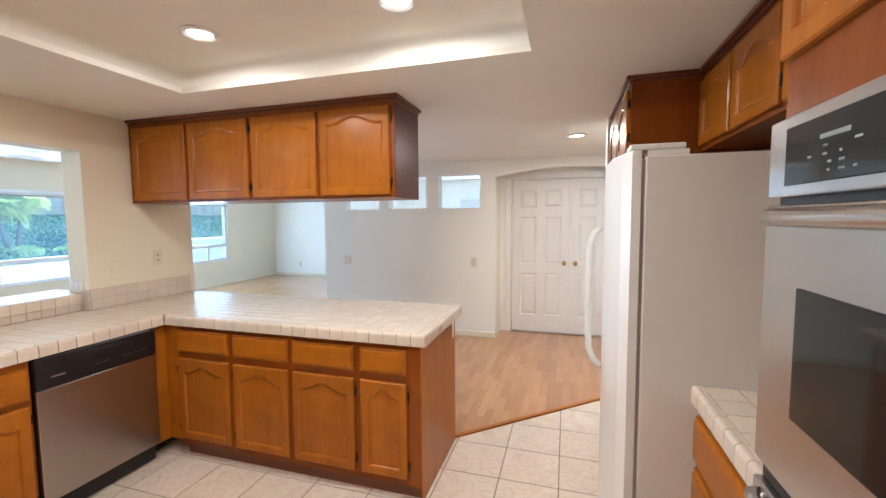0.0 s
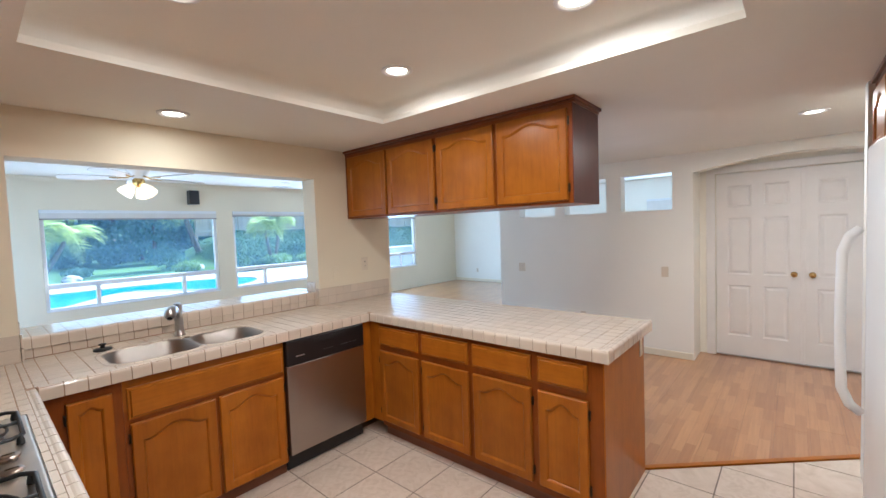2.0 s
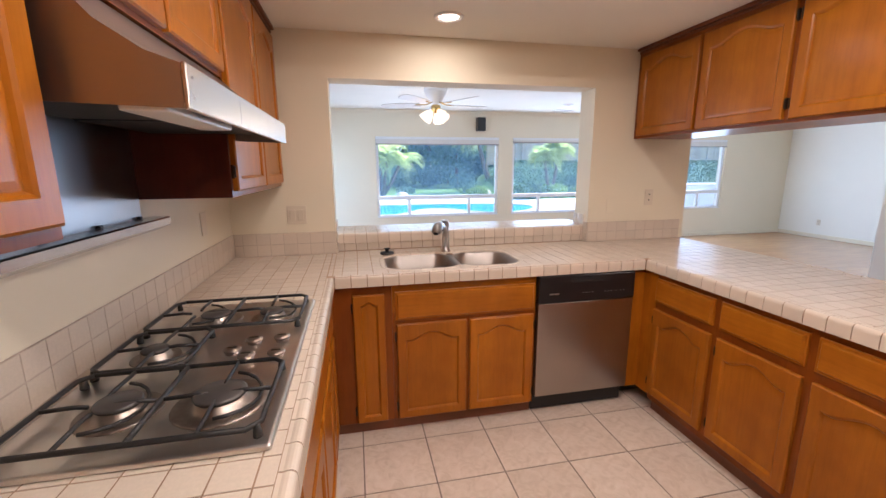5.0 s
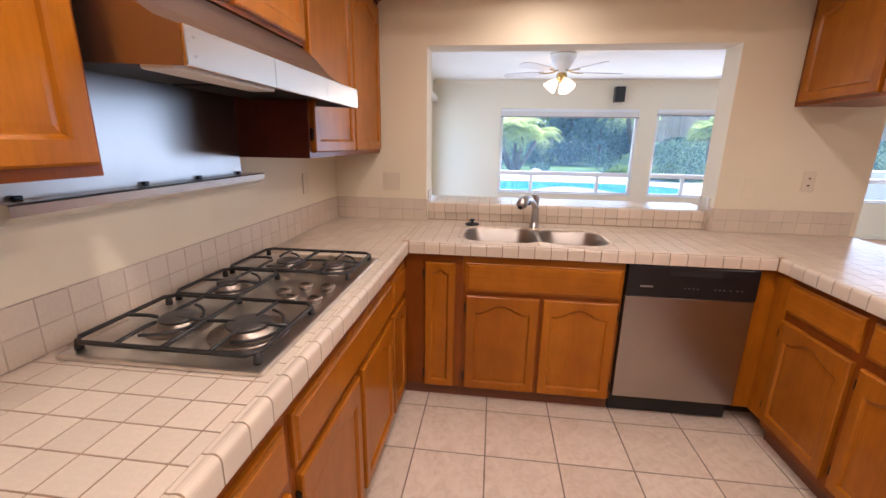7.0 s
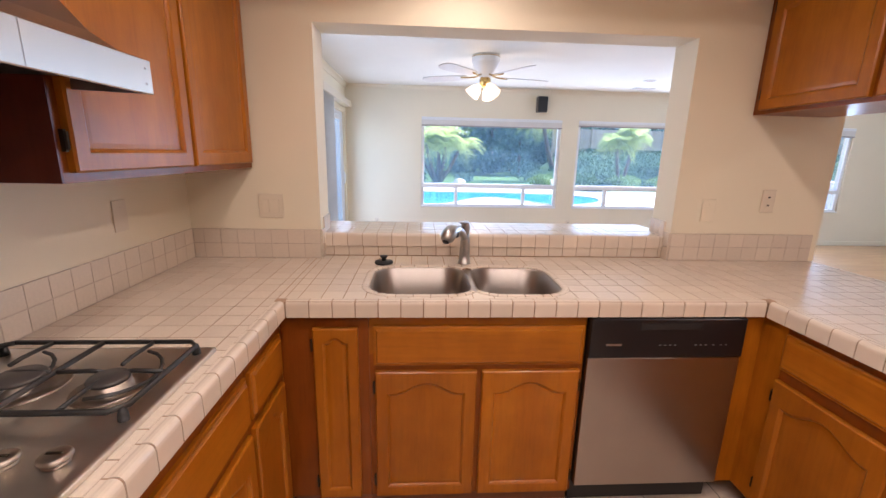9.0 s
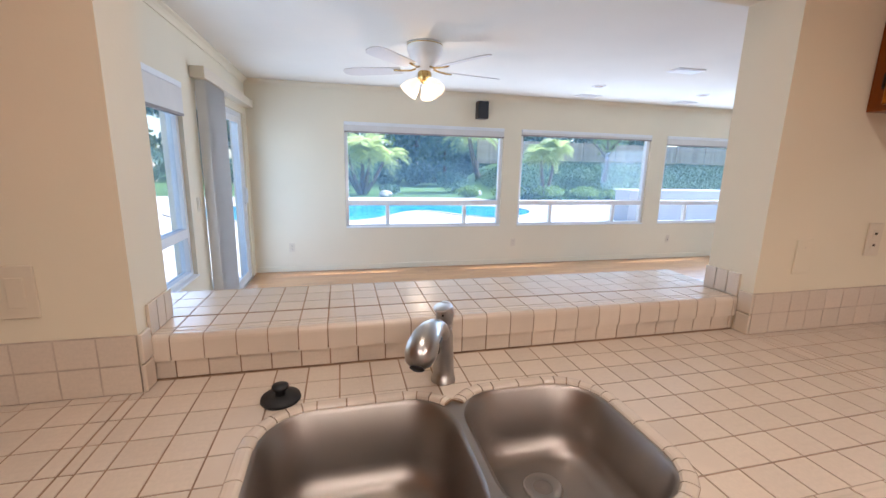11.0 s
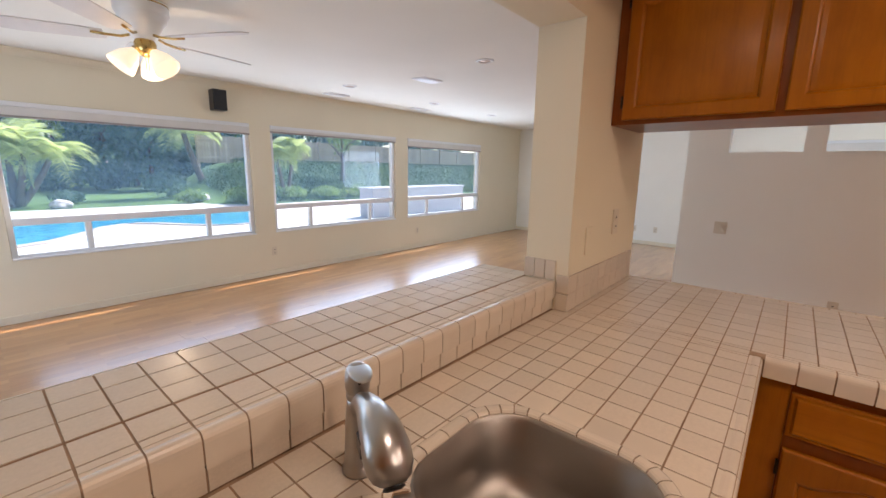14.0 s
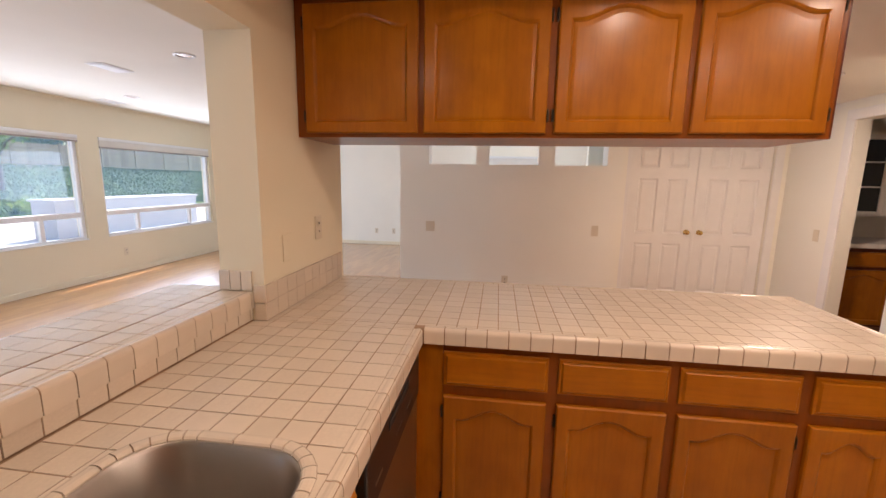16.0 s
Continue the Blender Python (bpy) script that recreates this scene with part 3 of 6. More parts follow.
solid("corner_filler", boxed(-3.1, SINK_X, 2.116, PEN_Y - 0.0005, 0.10, BASE_TOP), M_OAK, "narrow oak filler strip beside the dishwasher", "filler")

# sink base
c = cabinet("base_cabinet", pose(SINK_X, COOK_Y + 0.001, 0, 0, 0, 90), 0.318, 0.56, 0, BASE_TOP, "narrow honey oak corner cabinet with one slim arched door", [(0.118, 0.280, 0.085, 0.810, "l")], group=G_BASE, rise=0.02, stile=0.034)
c = cabinet("base_cabinet", pose(SINK_X, 0.685, 0, 0, 0, 90), 0.815, 0.56, 0, 0.70, "honey oak sink base with two arched doors and a false drawer", [(0.022, 0.405, 0.085, 0.635, "l"), (0.424, 0.800, 0.085, 0.635, "r")], [(0.016, 0.806, 0.658, 0.815)], group=G_BASE)
part("face_rail", boxed(0, 0.815, 0.0, 0.02, 0.70, BASE_TOP), M_OAK_H, c)

# cooktop base
CZ, CR = (0.085, 0.612), (0.645, 0.797)
cabinet("base_cabinet", pose(-2.33, COOK_Y, 0, 0, 0, 180), 0.31, 0.56, 0, BASE_TOP, "slim honey oak cabinet with a drawer above an arched door", [(0.012, 0.275, *CZ, "r")], [(0.010, 0.278, *CR)], stile=0.043, group=G_BASE)
cabinet("base_cabinet", pose(-1.352, COOK_Y, 0, 0, 0, 180), 0.976, 0.56, 0, BASE_TOP, "honey oak cooktop cabinet with a wide false drawer and two doors", [(0.028, 0.480, *CZ, "l"), (0.520, 0.962, *CZ, "r")], [(0.014, 0.966, *CR)], group=G_BASE)
cabinet("base_cabinet", pose(-0.725, COOK_Y, 0, 0, 0, 180), 0.626, 0.56, 0, BASE_TOP, "honey oak base cabinet with a drawer above an arched door", [(0.05, 0.60, *CZ, "l")], [(0.05, 0.602, *CR)], group=G_BASE)

# upper cabinets over the peninsula
c = cabinet("upper_cabinet", pose(WEST_X + 0.002, 2.47, 0), 1.06, 0.385, 1.645, 2.205, "honey oak upper cabinet with arched doors hanging over the peninsula", [(0.043, 0.530, 1.662, 2.175, "l"), (0.555, 1.050, 1.662, 2.175, "r")], toe=0, group=G_UP)
crown_part(c, 0, 1.06, 0.385, 2.200, CEIL)
c = cabinet("upper_cabinet", pose(-2.158, 2.47, 0), 1.02, 0.385, 1.645, 2.205, "honey oak end upper cabinet hanging from the ceiling over the peninsula", [(0.022, 0.503, 1.662, 2.175, "l"), (0.530, 0.995, 1.662, 2.175, "r")], toe=0, group=G_UP)
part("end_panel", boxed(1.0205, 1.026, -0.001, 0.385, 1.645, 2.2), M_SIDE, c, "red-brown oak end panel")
crown_part(c, 0, 1.024, 0.385, 2.200, CEIL, right=1.0)
# upper cabinets on the cooktop wall
UY = 0.09
c = cabinet("upper_cabinet", pose(-2.185, UY, 0, 0, 0, 180), 1.033, 0.303, 1.35, 2.205, "honey oak corner upper cabinet with two tall arched doors", [(0.018, 0.505, 1.372, 2.175, "l"), (0.525, 1.000, 1.372, 2.175, "r")], toe=0, group=G_UP)
part("end_panel", boxed(-0.006, -0.0005, -0.001, 0.30, 1.35, 2.2), M_SIDE, c, "red-brown end panel beside the hood, darkened in colour for shade")
crown_part(c, 0, 1.03, 0.30, 2.200, CEIL)
c = cabinet("upper_cabinet", pose(-1.284, UY, 0, 0, 0, 180), 0.900, 0.303, 1.76, 2.205, "short honey oak cabinet with two arched doors above the hood", [(0.016, 0.44, 1.775, 2.175, "l"), (0.46, 0.884, 1.775, 2.175, "r")], toe=0, group=G_UP)
crown_part(c, 0, 0.9, 0.30, 2.200, CEIL)
c = cabinet("upper_cabinet", pose(-0.73, UY, 0, 0, 0, 180), 0.553, 0.303, 1.35, 2.205, "honey oak upper cabinet with an arched door beside the hood", [(0.02, 0.535, 1.372, 2.175, "l")], toe=0, group=G_UP)
crown_part(c, 0, 0.553, 0.30, 2.200, CEIL, left=1.0)

# oven side
OX = 0.268
c = cabinet("oven_cabinet", pose(OX, 1.295, 0, 0, 0, -90), 0.80, 0.64, 0, 2.205, "tall honey oak cabinet housing the double wall oven", [(0.005, 0.395, 1.84, 2.17, "l"), (0.405, 0.795, 1.84, 2.17, "r")], [(0.02, 0.78, 0.13, 0.28)])
crown_part(c, 0, 0.8, 0.64, 2.200, CEIL)
c = cabinet("base_cabinet", pose(0.285, 1.852, 0, 0, 0, -90), 0.552, 0.60, 0, BASE_TOP, "honey oak drawer base beside the refrigerator", [], [(0.012, 0.540, 0.655, 0.815), (0.012, 0.540, 0.42, 0.625), (0.012, 0.540, 0.13, 0.395)], group=G_BASE)
c = cabinet("upper_cabinet", pose(0.455, 2.572, 0, 0, 0, -90), 1.27, 0.44, 1.84, 2.205, "row of short honey oak upper cabinets with arched doors", [(0.02, 0.40, 1.86, 2.17, "l"), (0.43, 0.81, 1.86, 2.17, "r"), (0.84, 1.25, 1.86, 2.17, "l")], toe=0, group=G_UP)
crown_part(c, 0, 1.27, 0.44, 2.200, CEIL)
c = cabinet("pantry_cabinet", pose(0.135, 3.445, 0, 0, 0, -90), 0.868, 0.76, 0, 2.205, "tall honey oak pantry cabinet with arched doors behind the refrigerator", [(0.015, 0.42, 1.86, 2.17, "l"), (0.445, 0.85, 1.86, 2.17, "r"), (0.015, 0.42, 0.13, 1.82, "l"), (0.445, 0.85, 0.13, 1.82, "r")])
crown_part(c, 0, 0.868, 0.76, 2.200, CEIL, right=1.0)


# ---- appliances ----
def refrigerator():
    f = thing("refrigerator", pose(0.08, 2.568, 0, 0, 0, -90), "white upright refrigerator with a bowed door and long handle", "refrigerator")
    w = 0.715
    part("body", boxed(0, w, 0.012, 0.70, 0.03, 1.735, bevel=0.006, segments=2), M_FRIDGE_SIDE, f, "textured white side panels")
    part("gasket", boxed(0.006, w - 0.006, 0.0, 0.0118, 0.06, 1.725), M_GREY, f, "grey door seal")

    def bowed(z0, z1):
        bm = bmesh.new()
        n = 14
        rows = []
        for k in range(n + 1):
            u = k / n
            e = min(u, 1 - u)
            y = -0.050 - 0.038 * math.sin(math.pi * u) + (0.018 * (1 - min(1, e / 0.05)) ** 2)
            rows.append((u * w, y))
        loops = []
        for z, inset in ((z0, 0.008), (z0 + 0.008, 0.0), (z1 - 0.008, 0.0), (z1, 0.008)):
            loops.append([bm.verts.new((x, y + inset, z)) for x, y in rows] + [bm.verts.new((w, -0.001, z)), bm.verts.new((0, -0.001, z))])
        for a, b in zip(loops, loops[1:]):
            for k in range(len(a)):
                bm.faces.new((a[k], a[(k + 1) % len(a)], b[(k + 1) % len(a)], b[k]))
        bm.faces.new(loops[0][::-1])
        bm.faces.new(loops[-1])
        return bm

    upper = part("door", bowed(0.06, 1.755), M_WHITE, f, "glossy white bowed door")
    pts = [(0.10, -0.085, 1.47), (0.10, -0.115, 1.44), (0.10, -0.135, 1.38), (0.10, -0.140, 1.2), (0.10, -0.140, 1.0), (0.10, -0.135, 0.84), (0.10, -0.112, 0.78), (0.10, -0.078, 0.75)]
    part("handle", tube(bmesh.new(), pts, [0.016, 0.018, 0.018, 0.017, 0.017, 0.018, 0.018, 0.016], 10), M_WHITE, upper, "white curved grab handle", True)
    part("hinge_cover", boxed(w - 0.10, w - 0.005, -0.04, 0.14, 1.7555, 1.778, bevel=0.006, segments=2), M_WHITE, f, "white plastic hinge cover")
    part("hinge_cover", boxed(w - 0.075, w - 0.006, 0.02, 0.15, 1.7355, 1.7552), M_WHITE, f)
    part("kick_grille", boxed(0.01, w - 0.01, 0.0, 0.03, 0.005, 0.055), M_GREY, f, "grey kick grille")


def wall_oven():
    o = thing("double_wall_oven", pose(OX, 1.290, 0, 0, 0, -90), "stainless steel double wall oven with dark glass windows", "oven")
    w = 0.76
    panel = part("control_panel", boxed(0, w, -0.028, -0.001, 1.555, 1.712, bevel=0.004, segments=2), M_STEEL, o, "stainless control panel")
    part("display", boxed(0.075, w - 0.075, -0.0315, -0.0282, 1.577, 1.688, bevel=0.0012), M_DARK_GLASS, panel, "glossy black display")
    random.seed(5)
    for cx in (0.13, 0.155, 0.20, 0.215, 0.245, 0.28, 0.36, 0.40, 0.44, 0.50, 0.55, 0.60):
        for rz in (1.592, 1.606, 1.620, 1.634):
            if random.random() < 0.62:
                wd = random.uniform(0.007, 0.018)
                part("key_mark", boxed(cx, cx + wd, -0.0320, -0.0316, rz, rz + 0.004), M_SCREEN_TEXT, panel)
    part("display_digits", boxed(0.19, 0.27, -0.0320, -0.0316, 1.648, 1.656), M_SCREEN_TEXT, panel, "pale unreadable display")
    part("vent_gap", boxed(0.004, w - 0.004, -0.006, -0.001, 1.541, 1.5545), M_BLACK, o, "black vent slot")
    for z0, z1, g0, g1 in ((0.985, 1.540, 1.135, 1.385), (0.36, 0.94, 0.55, 0.78)):
        d = part("oven_door", boxed(0, w, -0.030, -0.001, z0, z1, bevel=0.006, segments=2), M_STEEL, o, "stainless oven door")
        part("door_window", boxed(0.145, w - 0.145, -0.0335, -0.0302, g0, g1, bevel=0.0015), M_DARK_GLASS, d, "dark tinted oven window")
        pts = [(0.05, -0.0305, z1 - 0.022), (0.052, -0.046, z1 - 0.023), (0.075, -0.052, z1 - 0.024), (w - 0.075, -0.052, z1 - 0.024), (w - 0.052, -0.046, z1 - 0.023), (w - 0.05, -0.0305, z1 - 0.022)]
        part("handle", tube(bmesh.new(), pts, 0.018, 12), M_STEEL, d, "satin steel bar handle", True)
    part("vent_gap", boxed(0.004, w - 0.004, -0.012, -0.001, 0.942, 0.984), M_BLACK, o, "black vent slot")


def dishwasher():
    d = thing("dishwasher", pose(-2.618, 1.503, 0, 0, 0, 90), "stainless dishwasher with a black control strip beneath the counter", "dishwasher")
    w = 0.61
    part("body", boxed(0.004, w - 0.004, 0.03, 0.56, 0.11, BASE_TOP - 0.006), M_BLACK, d)
    part("door_panel", boxed(0.004, w - 0.004, -0.004, 0.029, 0.118, 0.690, bevel=0.004, segments=2), M_PANEL, d, "stainless steel door panel")
    strip = part("control_strip", boxed(0.003, w - 0.003, -0.010, 0.029, 0.693, 0.853, bevel=0.006, segments=2), M_BLACK, d, "black control strip")
    part("pocket_handle", boxed(0.19, 0.43, -0.0125, -0.0102, 0.808, 0.834, bevel=0.001), M_RUBBER, strip, "recessed black pull")
    for cx in (0.27, 0.29, 0.31, 0.33, 0.41, 0.43, 0.45, 0.48, 0.51, 0.53):
        part("key_mark", boxed(cx, cx + 0.008, -0.0108, -0.0101, 0.744, 0.748), M_SCREEN_TEXT, strip)
    part("badge", boxed(0.065, 0.125, -0.0112, -0.0101, 0.744, 0.752), M_CHROME, strip, "small silver badge")
    part("toe_panel", boxed(0.004, w - 0.004, 0.05, 0.07, 0.008, 0.112), M_BLACK, d, "black toe panel")


def cooktop():
    x0, x1, y0, y1, z = -2.243, -1.318, -0.168, 0.345, 0.9215
    c = thing("gas_cooktop", pose(0, 0, 0), "stainless five-burner gas cooktop with black iron grates", "cooktop")
    part("tray", boxed(x0, x1, y0, y1, z, z + 0.010, bevel=0.009, segments=3), M_TRAY, c, "brushed stainless tray")
    zt = z + 0.0102
    burners = [(-2.06, 0.03, 0.048), (-2.05, 0.215, 0.040), (-1.785, -0.045, 0.036), (-1.505, 0.0, 0.048), (-1.500, 0.205, 0.058)]
    for bx, by, r in burners:
        b = part("burner", lathe(bmesh.new(), [(0, 0), (r * 1.75, 0), (r * 1.7, 0.004), (r * 1.35, 0.0015), (r * 1.08, 0.003), (r * 1.0, 0.019), (r * 0.9, 0.021), (0, 0.021)], 24, pose(bx, by, zt)), M_BOWL, c, "browned steel burner bowl", True)
        part("burner_cap", lathe(bmesh.new(), [(0, 0.0212), (r * 0.95, 0.0212), (r * 0.98, 0.026), (r * 0.88, 0.0305), (0, 0.031)], 24, pose(bx, by, zt)), M_BURNER, b, "dark burner cap", True)
    # three grates: a rectangular bar frame on feet, fingers towards the burners and curved rings
    zg = zt + 0.026
    for gx0, gx1, gy0, gy1, cut in ((-2.225, -1.925, -0.150, 0.325, 0), (-1.925, -1.655, -0.150, 0.075, 1), (-1.655, -1.335, -0.150, 0.325, 0)):
        bm = bmesh.new()
        e = 0.006
        loop = [(gx0 + e, gy0 + 0.03, zg), (gx0 + 0.03, gy0 + e, zg), (gx1 - 0.03, gy0 + e, zg), (gx1 - e, gy0 + 0.03, zg), (gx1 - e, gy1 - 0.03, zg), (gx1 - 0.03, gy1 - e, zg), (gx0 + 0.03, gy1 - e, zg), (gx0 + e, gy1 - 0.03, zg)]
        tube(bm, loop + loop[:1], 0.0060, 8)
        my = (gy0 + gy1) / 2
        if not cut:
            tube(bm, [(gx0 + e, my, zg), (gx1 - e, my, zg)], 0.0060, 8)
        mx = (gx0 + gx1) / 2
        for cy in ((gy0 + my) / 2, (gy1 + my) / 2) if not cut else (my,):
            for a0 in range(4):
                hx, hy = (gx1 - gx0) / 2 - e, ((my - gy0) / 2 if not cut else (my - gy0)) - e
                dx, dy = (1, 0) if a0 % 2 else (0, 1)
                s = 1 if a0 < 2 else -1
                tube(bm, [(mx + s * dx * hx, cy + s * dy * hy, zg), (mx + s * dx * 0.06, cy + s * dy * 0.045, zg + 0.003), (mx + s * dx * 0.03, cy + s * dy * 0.02, zg)], 0.0048, 6)
            arc = [(mx + 0.10 * math.cos(q), cy + 0.085 * math.sin(q), zg - 0.002 - 0.010 * math.sin(q) ** 2) for q in (math.pi * (0.05 + 0.9 * k / 9) for k in range(10))]
            tube(bm, arc, 0.0042, 6)
        for fx, fy in ((gx0 + 0.02, gy0 + 0.012), (gx1 - 0.02, gy0 + 0.012), (gx0 + 0.02, gy1 - 0.012), (gx1 - 0.02, gy1 - 0.012)):
            tube(bm, [(fx, fy, zt), (fx, fy, zt + 0.012), (fx, fy, zg)], [0.010, 0.009, 0.006], 8)
        part("grate", bm, M_IRON, c, "black cast iron grate", True)
    for kx, ky in ((-1.768, 0.158), (-1.721, 0.205), (-1.832, 0.203), (-1.724, 0.284), (-1.835, 0.282)):
        k = part("knob", lathe(bmesh.new(), [(0, 0), (0.020, 0), (0.019, 0.003), (0.015, 0.005), (0.015, 0.008), (0.0235, 0.0085), (0.0245, 0.011), (0.0235, 0.0145), (0.020, 0.017), (0.012, 0.018), (0, 0.0183)], 20, pose(kx, ky, zt)), M_BOWL, c, "satin steel control knob", True)
        part("grip", boxed(kx - 0.003, kx + 0.003, ky - 0.013, ky + 0.013, zt + 0.0176, zt + 0.0200, bevel=0.001), M_HINGE, k, "dark grip line")


def range_hood():
    h = thing("range_hood", pose(0, 0, 0), "stainless under-cabinet range hood with a slanted front", "range hood")
    x0, x1 = -2.222, -1.300
    back = SOUTH_Y + 0.002
    prof = [(back, 1.755), (0.085, 1.755), (0.115, 1.725), (0.165, 1.668), (0.225, 1.628), (0.272, 1.612)]
    bm = bmesh.new()
    # canopy shell, open beneath
    for x in (x0, x1):
        f = [bm.verts.new((x, y, z)) for y, z in prof] + [bm.verts.new((x, 0.272, 1.545)), bm.verts.new((x, back, 1.560))]
        bm.faces.new(f if x == x0 else f[::-1])
    bm.verts.ensure_lookup_table()
    n = len(prof)
    a, b = bm.verts[0:n + 2], bm.verts[n + 2:2 * (n + 2)]
    for k in range(n - 1):
        bm.faces.new((a[k], a[k + 1], b[k + 1], b[k]))
    shell = part("canopy", bm, M_HOOD, h, "curved stainless canopy")
    lip = part("front_lip", boxed(x0 - 0.002, x1 + 0.002, 0.2725, 0.281, 1.543, 1.613, bevel=0.002), M_STEEL, h, "bright stainless front lip")
    for sx in (x0 + 0.30, x0 + 0.62):
        part("seam", boxed(sx, sx + 0.0012, 0.2812, 0.2815, 1.545, 1.611), M_GREY, lip)
    for sx in (x0 + 0.02, x1 - 0.02):
        for sz in (1.563, 1.594):
            part("rivet", lathe(bmesh.new(), [(0, 0), (0.0028, 0), (0.002, 0.0012), (0, 0.0012)], 8, pose(sx, 0.281, sz, -90)), M_GREY, lip)
    # pan and filters are black so the hood's inner shade is in their colour
    part("inner_pan", boxed(x0 + 0.01, x1 - 0.01, back + 0.01, 0.262, 1.600, 1.606), M_RUBBER, h, "filter pan, coloured black for the shade inside the hood")
    for fx in (x0 + 0.03, x0 + 0.47):
        fl = part("grease_filter", boxed(fx, fx + 0.41, -0.15, 0.20, 1.572, 1.598, bevel=0.004), M_RUBBER, h, "grease filter, coloured black for the shade inside the hood")
    part("light_strip", boxed(x1 - 0.36, x1 - 0.01, 0.175, 0.245, 1.541, 1.566, bevel=0.004, segments=2), M_WHITE, h, "white lamp cover")
    part("bulb_socket", tube(bmesh.new(), [(x1 - 0.46, 0.21, 1.585), (x1 - 0.50, 0.21, 1.58)], 0.012, 10), M_CHROME, h)
    part("bulb_socket", tube(bmesh.new(), [(x1 - 0.53, 0.21, 1.585), (x1 - 0.56, 0.21, 1.58)], 0.012, 10), M_CHROME, h)


def splash_panel():
    s = thing("steel_splash_panel", pose(0, 0, 0), "brushed stainless splash panel with a narrow shelf rail", "splash panel")
    part("sheet", boxed(-2.182, -1.288, SOUTH_Y + 0.001, SOUTH_Y + 0.004, 1.235, 1.598), M_SHEET, s, "brushed stainless sheet")
    bm = bmesh.new()
    prof = [(0.0045, 1.235), (0.0045, 1.285), (0.070, 1.285), (0.076, 1.281), (0.074, 1.258), (0.040, 1.240), (0.02, 1.235)]
    ends = [[bm.verts.new((x, SOUTH_Y + y, z)) for y, z in prof] for x in (-2.23, -1.284)]
    for k in range(len(prof)):
        j = (k + 1) % len(prof)
        bm.faces.new((ends[0][k], ends[0][j], ends[1][j], ends[1][k]))
    bm.faces.new(ends[0])
    bm.faces.new(ends[1][::-1])
    part("shelf", bm, M_STEEL, s, "stainless shelf rail with curved ends")
    for cx in (-2.16, -1.93, -1.70, -1.36):
        part("clip", boxed(cx, cx + 0.018, SOUTH_Y + 0.0045, SOUTH_Y + 0.018, 1.2855, 1.294, bevel=0.002), M_BLACK, s, "small black spacer clip")


refrigerator()
wall_oven()
dishwasher()
cooktop()
range_hood()
splash_panel()


# ---- worktops, ledge, sink ----
PITCH, JOINT, TOP = 0.0785, 0.0038, 0.92
FRONT_X, FRONT_Y, PEN_FRONT, PEN_BACK, PEN_END, SOUTH_END = -2.605, 0.400, 2.170, 2.950, -0.858, -0.70
CAPW, CAPH, BED, STRIP = 0.034, 0.060, TOP - 0.0016, 0.034
GRID_X, GRID_Y = FRONT_X - STRIP, FRONT_Y - STRIP - 0.006
LEDGE_Y, LEDGE_PITCH = 0.3628, 0.0734
LB, LF = -3.64, -3.262


def unit_tile():
    h = 0.5
    return mesh_of(prism(bmesh.new(), [(-h, -h), (h, -h), (h, h), (-h, h)], 0.0, 1.0, 0.02), "tile", M_TILE)


TILE = unit_tile()


def rounded_rect(x0, x1, y0, y1, r, n=6):
    pts = []
    for cx, cy, a in ((x1 - r, y1 - r, 0), (x0 + r, y1 - r, 90), (x0 + r, y0 + r, 180), (x1 - r, y0 + r, 270)):
        for k in range(n + 1):
            q = radians(a + 90 * k / n)
            pts.append((cx + r * math.cos(q), cy + r * math.sin(q)))
    return pts


SINK = (-3.070, -2.682, 0.672, 1.440)
DIVIDER, RIM_R, RIM_W = 1.085, 0.11, 0.030
HALVES = ((SINK[2], DIVIDER), (DIVIDER, SINK[3]))
RIMS = [rounded_rect(SINK[0], SINK[1], a, b, RIM_R) for a, b in HALVES]
HOLE_EDGES = [rounded_rect(SINK[0] - RIM_W, SINK[1] + RIM_W, a - RIM_W, b + RIM_W, RIM_R + RIM_W) for a, b in HALVES]


def minus_convex(polygon, hole):
    """What is left of a convex polygon outside a convex hole (counter-clockwise), as convex pieces."""
    rest, out = polygon, []
    for p, q in zip(hole, hole[1:] + hole[:1]):
        a, b = q[1] - p[1], p[0] - q[0]
        c = a * p[0] + b * p[1]
        bit = clip(rest, a, b, c)
        if area(bit) > 1e-6:
            out.append(bit)
        rest = clip(rest, -a, -b, -c)
        if area(rest) < 1e-7:
            break
    return out


def outside(polygon, holes):
    bits = [polygon]
    for hole in holes:
        bits = [q for b in bits for q in minus_convex(b, hole)]
    return bits


